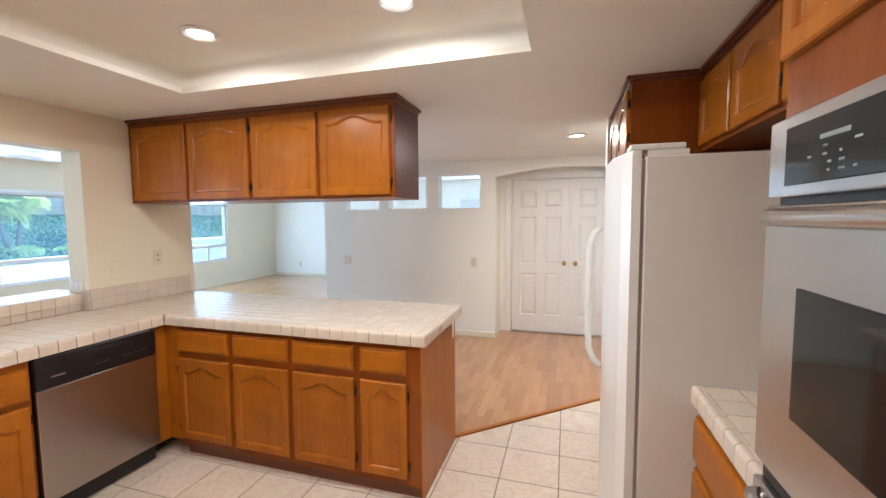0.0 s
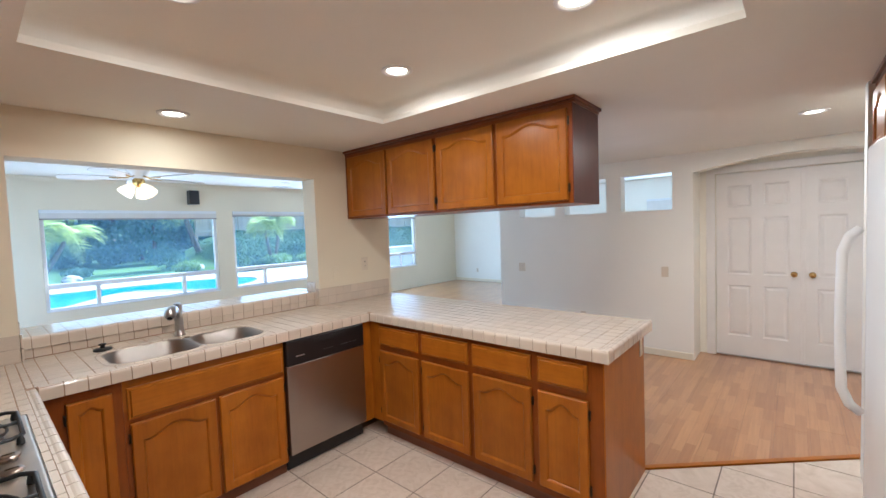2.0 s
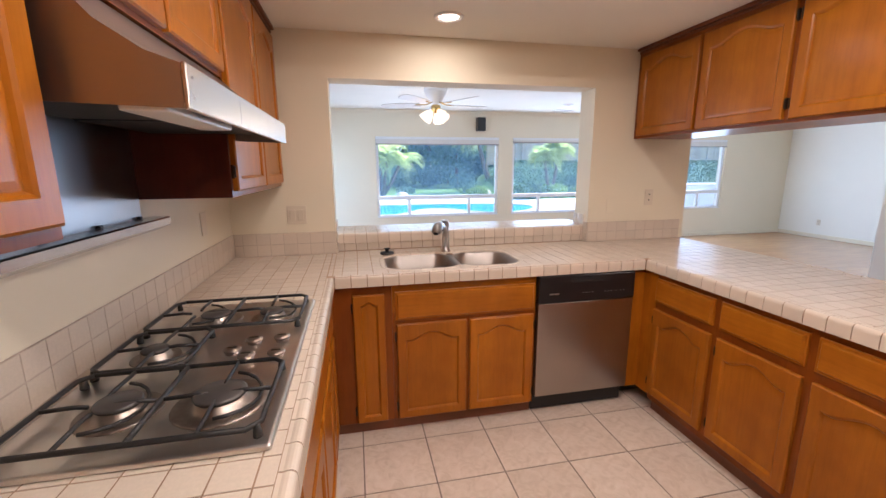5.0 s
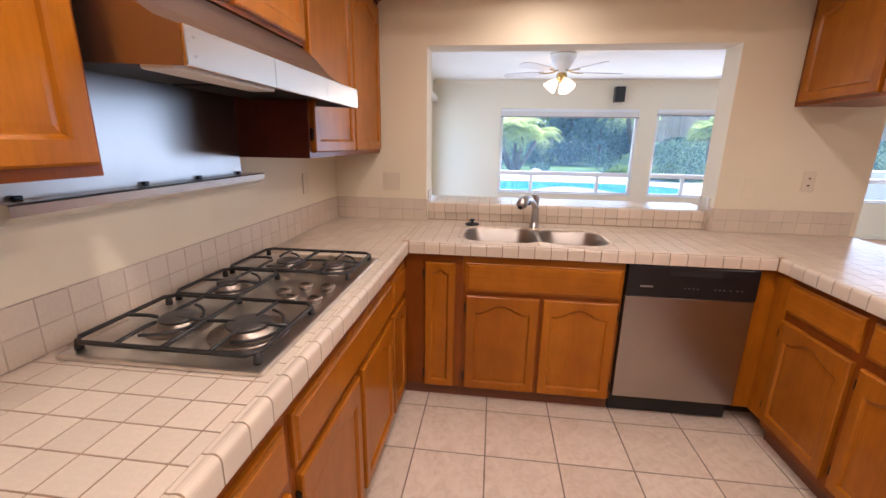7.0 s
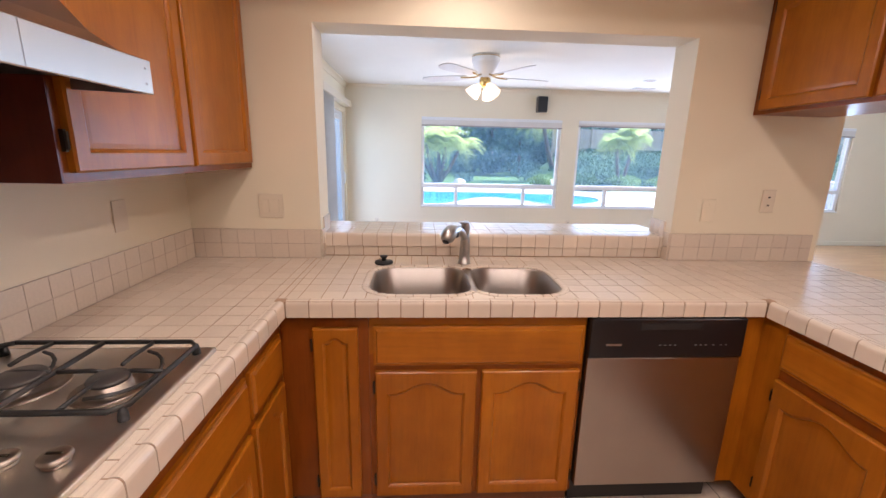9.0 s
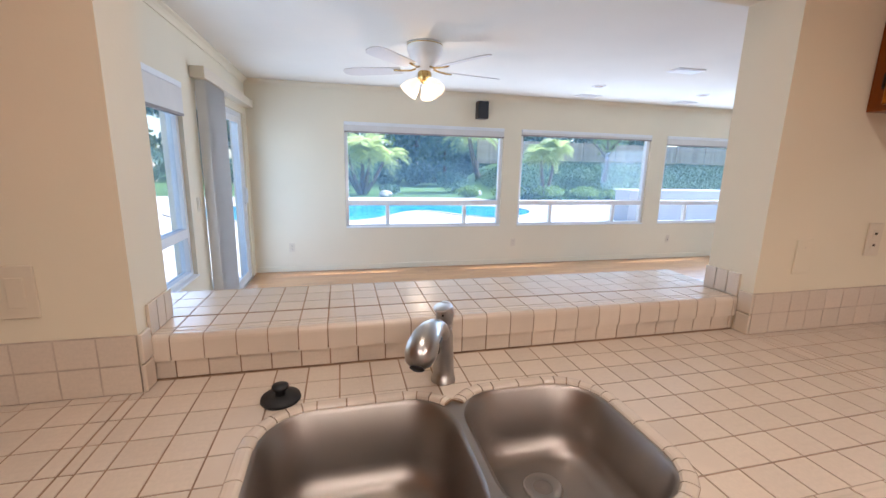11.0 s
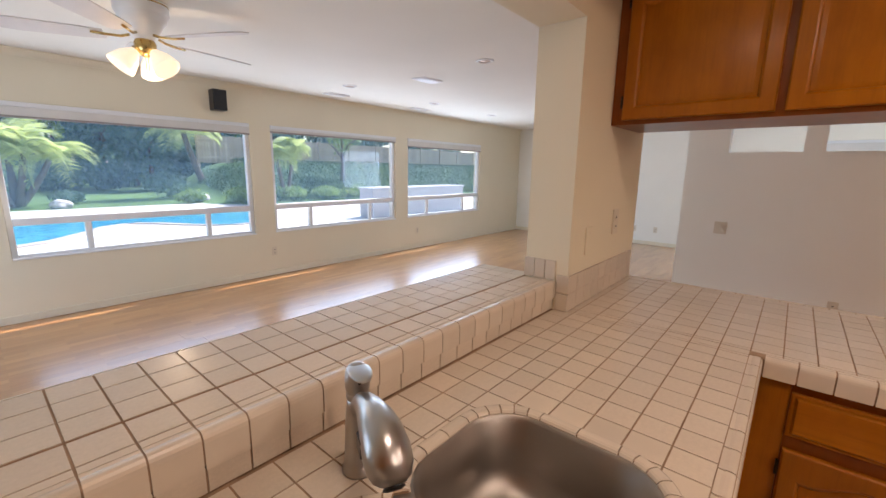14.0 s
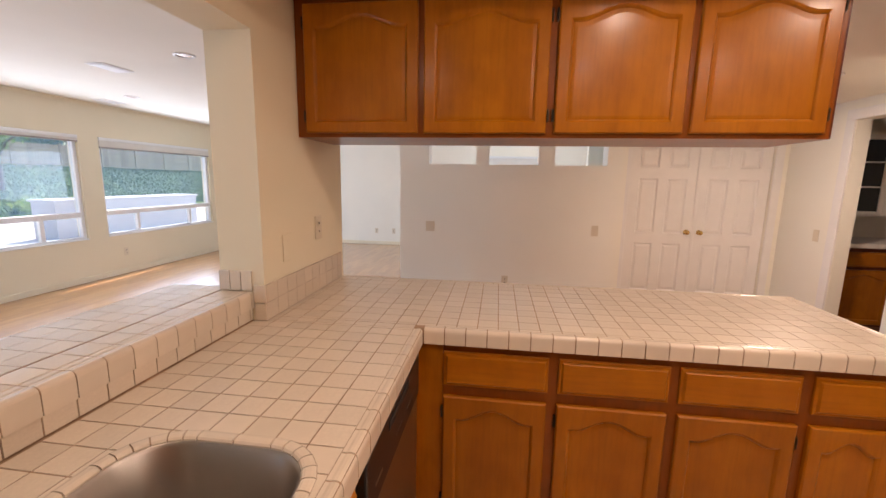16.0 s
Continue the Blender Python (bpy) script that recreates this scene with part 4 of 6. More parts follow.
def field(parent, x0, x1, y0, y1, ox, oy, z, px=PITCH, py=PITCH, holes=(), thick=0.008):
    """Square tiles on a grid through (ox, oy), cut at the edges of the field."""
    i = math.floor((x0 - ox) / px)
    while ox + i * px < x1 - 0.004:
        j = math.floor((y0 - oy) / py)
        while oy + j * py < y1 - 0.004:
            a0, a1 = max(x0, ox + i * px) + JOINT / 2, min(x1, ox + (i + 1) * px) - JOINT / 2
            b0, b1 = max(y0, oy + j * py) + JOINT / 2, min(y1, oy + (j + 1) * py) - JOINT / 2
            j += 1
            if a1 - a0 < 0.004 or b1 - b0 < 0.004:
                continue
            quad = [(a0, b0), (a1, b0), (a1, b1), (a0, b1)]
            if holes:
                bits = outside(quad, holes)
                total = sum(area(b) for b in bits)
                if total < 1e-5:
                    continue
                if total < area(quad) - 1e-6:
                    bm = bmesh.new()
                    for b in bits:
                        prism(bm, b, z - thick, z)
                    part("tile", bm, M_TILE, parent)
                    continue
            piece("tile", TILE, parent, Matrix.LocRotScale(((a0 + a1) / 2, (b0 + b1) / 2, z - thick), None, (a1 - a0, b1 - b0, thick)))
        i += 1


def upright_field(parent, axis, at, out, u0, u1, ou, z0, rows, pu=PITCH):
    """Rows of wall tiles; axis is the wall's normal, out the side to which they stand proud."""
    th = 0.007
    for z, h in rows:
        i = math.floor((u0 - ou) / pu)
        while ou + i * pu < u1 - 0.004:
            a0, a1 = max(u0, ou + i * pu) + 0.0018, min(u1, ou + (i + 1) * pu) - 0.0018
            i += 1
            if a1 - a0 < 0.006:
                continue
            if axis == "x":
                m = Matrix.Translation((at, (a0 + a1) / 2, z + h / 2)) @ pose(0, 0, 0, 0, 90 * out, 0) @ Matrix.Diagonal((h - 0.0036, a1 - a0, th, 1))
            else:
                m = Matrix.Translation(((a0 + a1) / 2, at, z + h / 2)) @ pose(0, 0, 0, -90 * out, 0, 0) @ Matrix.Diagonal((a1 - a0, h - 0.0036, th, 1))
            piece("splash_tile", TILE, parent, m)


def cap_mesh(length, w=CAPW, h=CAPH):
    """One edge tile: rounded over the front, x along the edge, front towards -y."""
    prof = [(w, -0.008), (w, 0.0), (0.026, -0.0008), (0.020, 0.0008), (0.013, 0.0012), (0.0075, -0.0005), (0.0035, -0.0040), (0.001, -0.009), (0.0, -0.016), (0.0, -h), (0.010, -h), (0.010, -0.02)]
    bm = bmesh.new()
    ends = [[bm.verts.new((x, y, z)) for y, z in prof] for x in (-length / 2, length / 2)]
    for k in range(len(prof)):
        j = (k + 1) % len(prof)
        bm.faces.new((ends[0][k], ends[0][j], ends[1][j], ends[1][k]))
    bm.faces.new(ends[0])
    bm.faces.new(ends[1][::-1])
    return mesh_of(bm, "edge_tile", M_TILE)


CAP = cap_mesh(PITCH - 0.004)
CAP_LEDGE = cap_mesh(PITCH - 0.004, 0.034, 0.064)


def caps(parent, p, q, turn, me, z):
    """Edge tiles from p to q; turn is the way that local x runs, in degrees."""
    d = Vector(q) - Vector(p)
    n = max(1, round(d.length / PITCH))
    for k in range(n):
        s = Vector(p) + d * ((k + 0.5) / n)
        piece("edge_tile", me, parent, pose(s.x, s.y, z, 0, 0, turn) @ Matrix.Diagonal((d.length / n / PITCH, 1, 1, 1)))


# south worktop
w = thing("tiled_worktop", pose(0, 0, 0), "cream tiled worktop with brown grout round the cooktop", "worktop")
part("bed", boxed(WEST_X + 0.001, SOUTH_END - 0.003, SOUTH_Y + 0.001, FRONT_Y - 0.003, BASE_TOP + 0.004, BED, bevel=0.004), M_GROUT, w, "brown grout bed")
field(w, WEST_X + 0.001, SOUTH_END - CAPW, SOUTH_Y + 0.001, FRONT_Y - CAPW, GRID_X, FRONT_Y - STRIP - 0.036, TOP)
caps(w, (SOUTH_END, FRONT_Y), (FRONT_X - 0.002, FRONT_Y), 180, CAP, TOP)
caps(w, (SOUTH_END, SOUTH_Y + 0.001), (SOUTH_END, FRONT_Y - 0.002), 90, CAP, TOP)
# sink worktop
w = thing("tiled_worktop", pose(0, 0, 0), "cream tiled worktop with brown grout round the double sink", "worktop")
bm = bmesh.new()
for q in outside([(LF - 0.0145, FRONT_Y - 0.002), (FRONT_X - 0.0045, FRONT_Y - 0.002), (FRONT_X - 0.0045, PEN_FRONT + 0.002), (LF - 0.0145, PEN_FRONT + 0.002)], HOLE_EDGES):
    prism(bm, q, BASE_TOP + 0.004, BED - 0.0002)
part("bed", bm, M_GROUT, w, "brown grout bed")
field(w, WEST_X + 0.001, FRONT_X - CAPW, FRONT_Y - CAPW + 0.001, P0, GRID_X, GRID_Y, TOP)
field(w, LF - 0.0105, FRONT_X - CAPW, P0, P1, GRID_X, GRID_Y, TOP, holes=HOLE_EDGES)
field(w, WEST_X + 0.001, FRONT_X - CAPW, P1, PEN_FRONT + CAPW, GRID_X, GRID_Y, TOP)
caps(w, (FRONT_X, FRONT_Y + 0.002), (FRONT_X, PEN_FRONT - 0.002), 90, CAP, TOP)
# rounded tiles round the sink opening
rim_bed = bmesh.new()
for side, rim, hole in ((-1, RIMS[0], HOLE_EDGES[0]), (1, RIMS[1], HOLE_EDGES[1])):
    for k in range(len(rim)):
        a, b = Vector(rim[k]), Vector(rim[(k + 1) % len(rim)])
        c, d = Vector(hole[k]), Vector(hole[(k + 1) % len(rim)])
        # each bowl's tiles stop where they meet those of the other
        over_c, over_d = (c.y - DIVIDER) * side < 0, (d.y - DIVIDER) * side < 0
        if over_c and over_d:
            continue
        if over_c or over_d:
            u = (DIVIDER - c.y) / (d.y - c.y)
            if over_c:
                c, a = c.lerp(d, u), a.lerp(b, u)
            else:
                d, b = c.lerp(d, u), a.lerp(b, u)
        if (d - c).length < 0.006:
            continue
        prism(rim_bed, [tuple(a.lerp(c, 0.12)), tuple(b.lerp(d, 0.12)), tuple(d), tuple(c)], TOP - 0.013, TOP - 0.0008)
        seg = max(1, round((d - c).length / 0.075))
        for q in range(seg):
            gap = 0.0017 / (d - c).length
            u0, u1 = q / seg + gap, (q + 1) / seg - gap
            bm = bmesh.new()
            prof = [(0.0, -0.014), (0.0, -0.002), (0.12, 0.0022), (0.3, 0.0042), (0.65, 0.0042), (0.88, 0.0025), (0.97, 0.0005), (0.97, -0.006)]
            ends = [[bm.verts.new((*(a.lerp(b, u).lerp(c.lerp(d, u), f)), TOP + h)) for f, h in prof] for u in (u0, u1)]
            for i in range(len(prof)):
                j = (i + 1) % len(prof)
                bm.faces.new((ends[0][i], ends[0][j], ends[1][j], ends[1][i]))
            bm.faces.new(ends[0])
            bm.faces.new(ends[1][::-1])
            part("rim_tile", bm, M_TILE, w)
bm = rim_bed
part("rim_bed", bm, M_GROUT, w, "brown grout under the rim tiles")
# peninsula worktop
w = thing("tiled_worktop", pose(0, 0, 0), "cream tiled peninsula worktop with brown grout", "worktop")
part("bed", boxed(WEST_X + 0.001, PEN_END - 0.003, PEN_FRONT + 0.003, PEN_BACK - 0.003, BASE_TOP + 0.004, BED, bevel=0.004), M_GROUT, w, "brown grout bed")
field(w, WEST_X + 0.001, PEN_END - CAPW, PEN_FRONT + CAPW + 0.001, PEN_BACK - CAPW, GRID_X, PEN_FRONT + STRIP + 0.022, TOP)
caps(w, (FRONT_X + 0.002, PEN_FRONT), (PEN_END, PEN_FRONT), 0, CAP, TOP)
caps(w, (PEN_END, PEN_FRONT + 0.002), (PEN_END, PEN_BACK - 0.002), 90, CAP, TOP)
caps(w, (PEN_END, PEN_BACK), (WEST_X + 0.002, PEN_BACK), 180, CAP, TOP)
# small worktop by the oven
w = thing("tiled_worktop", pose(0, 0, 0), "small cream tiled worktop beside the wall oven", "worktop")
part("bed", boxed(0.263, 0.899, 1.300, 1.850, BASE_TOP + 0.004, BED, bevel=0.004), M_GROUT, w, "brown grout bed")
field(w, 0.26 + CAPW, 0.899, 1.300, 1.850, 0.26 + CAPW, 1.85, TOP, 0.108, 0.108)
caps(w, (0.26, 1.850), (0.26, 1.300), -90, CAP, TOP)

# backsplashes
b = thing("backsplash", pose(0, 0, 0), "two rows of cream tiles behind the cooktop", "backsplash")
part("bed", boxed(WEST_X + 0.004, SOUTH_END, SOUTH_Y + 0.0005, SOUTH_Y + 0.0066, TOP + 0.001, 1.0605), M_PALE_GROUT, b)
ROWS2 = ((TOP + 0.001, 0.070), (TOP + 0.072, 0.069))
upright_field(b, "y", SOUTH_Y + 0.001, 1, WEST_X + 0.010, SOUTH_END, WEST_X, TOP, ROWS2)
b = thing("backsplash", pose(0, 0, 0), "two rows of cream tiles beside the sink", "backsplash")
part("bed", boxed(WEST_X + 0.0005, WEST_X + 0.0066, SOUTH_Y + 0.008, P0 - 0.002, TOP + 0.001, 1.0605), M_PALE_GROUT, b)
upright_field(b, "x", WEST_X + 0.001, 1, SOUTH_Y + 0.010, P0, P0, TOP, ROWS2)
b = thing("backsplash", pose(0, 0, 0), "two rows of cream tiles at the peninsula wall", "backsplash")
part("bed", boxed(WEST_X + 0.0005, WEST_X + 0.0066, P1 + 0.002, 2.915, TOP + 0.001, 1.0605), M_PALE_GROUT, b)
upright_field(b, "x", WEST_X + 0.001, 1, P1, 2.915, P1, TOP, ROWS2)

# raised ledge in the pass-through
lg = thing("tiled_ledge", pose(0, 0, 0), "raised cream tiled ledge in the pass-through opening", "ledge")
part("bed", boxed(LB + 0.003, JAMB_X - 0.001, 0.274, 2.203, 0.9795, LEDGE - 0.0016, bevel=0.003), M_GROUT, lg, "brown grout bed")
part("bed", boxed(JAMB_X - 0.0005, LF - 0.0018, P0 + 0.001, P1 - 0.001, 0.973, LEDGE - 0.0017, bevel=0.010, segments=3), M_GROUT, lg, "brown grout bed")
part("riser", boxed(JAMB_X + 0.002, LF - 0.0150, P0 + 0.001, P1 - 0.001, 0.861, 0.978), M_GROUT, lg)
field(lg, LB, JAMB_X - 0.002, 0.272, 2.205, LF - STRIP - 0.022, LEDGE_Y, LEDGE, py=LEDGE_PITCH)
field(lg, JAMB_X - 0.001, LF - CAPW, P0 + 0.001, P1 - 0.001, LF - STRIP - 0.022, LEDGE_Y, LEDGE, py=LEDGE_PITCH)
edge = [P0 + 0.001] + [LEDGE_Y + LEDGE_PITCH * k for k in range(1, 26) if P0 + 0.006 < LEDGE_Y + LEDGE_PITCH * k < P1 - 0.006] + [P1 - 0.001]
for y0, y1 in zip(edge, edge[1:]):
    piece("edge_tile", CAP_LEDGE, lg, pose(LF, (y0 + y1) / 2, LEDGE, 0, 0, 90) @ Matrix.Diagonal(((y1 - y0 - 0.0028) / (PITCH - 0.004), 1, 1, 1)))
upright_field(lg, "x", LF - 0.0185, 1, P0, P1, LEDGE_Y + 0.004, TOP, ((TOP + 0.0005, 0.0490),), pu=LEDGE_PITCH)
part("under_panel", boxed(LB + 0.006, JAMB_X - 0.001, 0.276, 2.20, 0.962, 0.979), M_WALL, lg)
for yy, out in ((P1 - 0.0005, -1), (P0 + 0.0005, 1)):
    upright_field(lg, "y", yy, out, JAMB_X - 0.004, LF - 0.002, JAMB_X - 0.004, LEDGE, ((LEDGE + 0.001, 0.080),), pu=0.0455)
    y0, y1 = (yy - 0.010, yy - 0.0005) if out < 0 else (yy + 0.0005, yy + 0.010)
    for z0, z1 in ((TOP + 0.002, 0.989), (0.992, 1.062)):
        part("corner_tile", boxed(LF + 0.001, WEST_X + 0.009, y0, y1, z0, z1, bevel=0.003, segments=2), M_TILE, lg)


BOWLS = ((SINK[2] + 0.004, 1.072), (1.098, SINK[3] - 0.004))


def sink():
    s = thing("double_sink", pose(0, 0, 0), "stainless steel double bowl sink set in the tiles", "sink")
    for (y0, y1), depth in zip(BOWLS, (0.19, 0.17)):
        bm = bmesh.new()
        rings = []
        for inset, z, r in ((-0.006, TOP - 0.0045, 0.112), (0.004, TOP - 0.012, 0.103), (0.016, TOP - depth + 0.05, 0.10), (0.030, TOP - depth + 0.015, 0.09), (0.060, TOP - depth, 0.07)):
            rings.append([bm.verts.new((x, y, z)) for x, y in rounded_rect(SINK[0] + 0.004 + inset, SINK[1] - 0.004 - inset, y0 + inset, y1 - inset, r, 6)])
        for a, b in zip(rings, rings[1:]):
            for k in range(len(a)):
                bm.faces.new((a[k], a[(k + 1) % len(a)], b[(k + 1) % len(a)], b[k]))
        bm.faces.new(rings[-1])
        bowl = part("bowl", bm, M_SINK, s, "brushed stainless bowl", True)
        cx = (SINK[0] + SINK[1]) / 2
        part("drain", lathe(bmesh.new(), [(0.022, 0.0), (0.040, 0.0015), (0.044, 0.0005), (0.044, -0.001)], 20, pose(cx - 0.05, (y0 + y1) / 2, TOP - depth + 0.0015)), M_CHROME, bowl, "steel drain ring", True)
    bits = [rounded_rect(SINK[0] - 0.002, SINK[1] + 0.002, SINK[2] - 0.002, SINK[3] + 0.002, 0.137)]
    for y0, y1 in BOWLS:
        hole = rounded_rect(SINK[0] - 0.002, SINK[1] + 0.002, y0 - 0.006, y1 + 0.006, 0.112)
        bits = [q for b in bits for q in minus_convex(b, hole)]
    for b in bits:
        part("rim_section", prism(bmesh.new(), b, TOP - 0.0065, TOP - 0.0045), M_SINK, s, "flat stainless rim between the bowls")


def faucet():
    f = thing("kitchen_faucet", pose(-3.135, 1.085, TOP, 0, 0, -27), "brushed nickel single-lever faucet with a pull-out spout", "faucet")
    part("base", lathe(bmesh.new(), [(0, 0), (0.031, 0), (0.031, 0.004), (0.0285, 0.006), (0.0285, 0.012), (0.0275, 0.0125), (0.0255, 0.04), (0.0235, 0.085), (0.0215, 0.118), (0.0190, 0.134), (0.0180, 0.140), (0, 0.141)], 28), M_CHROME, f, "upright nickel body", True)
    sp = [(-0.006, 0, 0.100), (0.013, 0, 0.130), (0.038, 0, 0.152), (0.070, 0, 0.168), (0.105, 0, 0.178), (0.140, 0, 0.183), (0.172, 0, 0.182), (0.199, 0, 0.174), (0.217, 0, 0.164), (0.227, 0, 0.155), (0.231, 0, 0.150)]
    part("spout", tube(bmesh.new(), sp, [0.015, 0.0165, 0.017, 0.0185, 0.022, 0.0265, 0.0305, 0.0325, 0.031, 0.025, 0.016], 24), M_CHROME, f, "bulbous pull-out spray head", True)
    part("spray_face", lathe(bmesh.new(), [(0, 0.0), (0.013, 0.0), (0.015, -0.003), (0.011, -0.005), (0, -0.005)], 18, pose(0.2315, 0, 0.1490, 0, -48, 0)), M_BLACK, f, "dark spray nozzle", True)
    part("collar", lathe(bmesh.new(), [(0.0178, 0.139), (0.0200, 0.142), (0.0203, 0.150), (0.0192, 0.153)], 24), M_CHROME, f, "", True)
    part("lever_cap", lathe(bmesh.new(), [(0.0192, 0.1532), (0.0212, 0.162), (0.0222, 0.176), (0.0208, 0.190), (0.0160, 0.200), (0.008, 0.2055), (0, 0.2065)], 26), M_CHROME, f, "domed lever cap", True)
    bm = bmesh.new()
    bmesh.ops.create_uvsphere(bm, u_segments=20, v_segments=12, radius=1.0)
    for v in bm.verts:
        taper = 1.0 - 0.22 * v.co.x
        v.co = Vector((0.028 + 0.046 * v.co.x, 0.0205 * v.co.y * taper, 0.2010 + 0.0065 * v.co.z + 0.0045 * v.co.x))
    part("lever", bm, M_CHROME, f, "rounded lever paddle", True)
    part("index_dot", lathe(bmesh.new(), [(0, 0.001), (0.003, 0.0008), (0.003, 0)], 10, pose(0.0215, 0, 0.178, 0, 90, 0)), M_BLACK, f, "small dark index dot")
    for side in (-1, 1):
        part("spray_button", boxed(0.155, 0.185, side * 0.0285 - 0.003, side * 0.0285 + 0.003, 0.158, 0.184, bevel=0.002), M_BLACK, f, "black spray button")


sink()
faucet()
solid("sink_stopper", lathe(lathe(bmesh.new(), [(0, 0), (0.040, 0), (0.044, 0.004), (0.042, 0.011), (0.022, 0.015), (0, 0.015)], 24), [(0, 0.0152), (0.011, 0.0152), (0.010, 0.028), (0.018, 0.031), (0.018, 0.037), (0, 0.039)], 20), M_RUBBER, "black rubber sink stopper lying on the tiles", "stopper", m=pose(-3.118, 0.702, TOP + 0.0005), smooth=True)


# ---- doors and plates ----
def six_panel(w, h):
    """A slab with proud stiles and rails and six raised panels."""
    bm = boxed(0, w, -0.004, 0.017, 0, h)
    cols = ((0.105, w / 2 - 0.05), (w / 2 + 0.05, w - 0.105))
    rows = ((0.22, 0.78), (0.90, 1.52), (1.64, h - 0.13))
    xs = (0, cols[0][0], cols[0][1], cols[1][0], cols[1][1], w)
    zs = (0, rows[0][0], rows[0][1], rows[1][0], rows[1][1], rows[2][0], rows[2][1], h)
    for a, b in zip(xs, xs[1:]):
        for q, t in zip(zs, zs[1:]):
            if (a, b) not in cols or (q, t) not in rows:
                box(bm, a, b, -0.019, -0.0041, q, t)
    for a, b in cols:
        for q, t in rows:
            rings = [(0.0, -0.019), (0.012, -0.0060), (0.020, -0.0055), (0.042, -0.0150)]
            made = [[bm.verts.new((x, y, z)) for x, z in ((a + d, q + d), (b - d, q + d), (b - d, t - d), (a + d, t - d))] for d, y in rings]
            for m, n in zip(made, made[1:]):
                for k in range(4):
                    bm.faces.new((m[k], m[(k + 1) % 4], n[(k + 1) % 4], n[k]))
            bm.faces.new(made[-1])
    return bm


for name, x0, x1, kx in (("door_1", -0.865, -0.135, -0.20), ("door_2", -0.125, 0.605, -0.06)):
    d = thing(name, pose(x0, 5.745, 0.012), "closed white six-panel door of a double pair", "door", kind="structure")
    part("leaf", six_panel(x1 - x0, 2.0), M_TRIM, d)
    k = part("door_knob", lathe(bmesh.new(), [(0, 0.060), (0.016, 0.058), (0.026, 0.047), (0.026, 0.038), (0.012, 0.026), (0.010, 0.008), (0.028, 0.006), (0.028, 0.0), (0, 0)], 20, pose(kx - x0, -0.0195, 0.92, 90)), M_BRASS, d, "round polished brass knob", True)
casing = thing("door_casing", pose(0, 0, 0), "white painted casing round the double doors", "casing", kind="structure")
for b in ((-0.955, -0.872, 5.682, 5.699, 0, 2.022), (0.612, 0.695, 5.682, 5.699, 0, 2.022), (-0.955, 0.695, 5.682, 5.699, 2.0225, 2.10)):
    part("casing_board", boxed(*b, bevel=0.005, segments=2), M_TRIM, casing)
part("astragal", boxed(-0.148, -0.112, 5.712, 5.7255, 0.012, 2.012, bevel=0.005), M_TRIM, casing)
part("threshold", boxed(-0.865, 0.605, 5.70, 5.76, 0.0105, 0.018), M_CHROME, casing, "metal threshold strip")
ct = thing("door_casing", pose(0, 0, 0), "white painted casing round the bar doorway", "casing", kind="structure")
for b in ((0.732, 0.749, 4.902, 5.00, 0, 2.06), (0.732, 0.749, 3.96, 4.058, 0, 2.06), (0.732, 0.749, 3.96, 5.00, 2.0605, 2.15)):
    part("casing_board", boxed(*b, bevel=0.005, segments=2), M_TRIM, ct)


def plate(m, label, kind="outlet", wide=0.07, mat=None):
    """A wall plate in local xz, facing -y."""
    p = thing("wall_plate" if kind != "outlet" else "wall_outlet", m, label, "switch" if kind != "outlet" else "outlet")
    part("cover", boxed(-wide / 2, wide / 2, -0.006, -0.0005, -0.0575, 0.0575, bevel=0.003, segments=2), mat or M_PLATE, p)
    n = max(1, round(wide / 0.055))
    for k in range(n):
        cx = (k - (n - 1) / 2) * 0.046
        if kind == "outlet":
            for cz in (-0.02, 0.02):
                s = part("socket", boxed(cx - 0.014, cx + 0.014, -0.0078, -0.0061, cz - 0.013, cz + 0.013, bevel=0.0008), M_PLATE, p)
                part("slot", boxed(cx - 0.006, cx + 0.006, -0.0083, -0.0079, cz - 0.004, cz + 0.004), M_HINGE, s)
        elif kind == "blank":
            part("screw", lathe(bmesh.new(), [(0, 0.002), (0.003, 0.0015), (0.003, 0)], 8, pose(cx, -0.006, 0.03, 90)), M_PLATE, p)
        else:
            part("rocker", boxed(cx - 0.016, cx + 0.016, -0.0095, -0.0061, -0.033, 0.033, bevel=0.0015), M_PLATE, p)


plate(pose(WEST_X, 0.165, 1.172, 0, 0, 90), "wide almond double switch plate", "switch", 0.115)
plate(pose(WEST_X, 2.633, 1.232, 0, 0, 90), "almond outlet on the cream wall")
plate(pose(WEST_X, 2.325, 1.180, 0, 0, 90), "blank plate painted like the cream wall", "blank", mat=M_WALL)
plate(pose(-2.765, SOUTH_Y, 1.188, 0, 0, 180), "almond outlet beneath the upper cabinet", "blank")
plate(pose(-3.10, NORTH_Y, 0.956, 0), "almond double switch on the white wall", "switch", 0.10)
plate(pose(-1.297, NORTH_Y, 0.958, 0), "almond switch near the recess", "switch")
plate(pose(-2.238, NORTH_Y, 0.36, 0), "almond low outlet on the white wall")
plate(pose(-0.888, 2.80, 0.79, 0, 0, 90), "almond outlet on the peninsula end", "blank", 0.05)
for y in (0.19, 3.36, 6.15):
    plate(pose(FAM_W, y, 0.33, 0, 0, 90), "almond low outlet under the windows")
for x in (-5.07, -4.67, -7.1):
    plate(pose(x, FAR_N, 0.316), "almond low outlet on the end wall")
plate(pose(-5.88, FAM_S, 1.10, 0, 0, 180), "almond switch beside the sliding door", "switch")
plate(pose(0.75, 5.15, 1.0, 0, 0, -90), "almond switch beside the bar doorway", "switch")


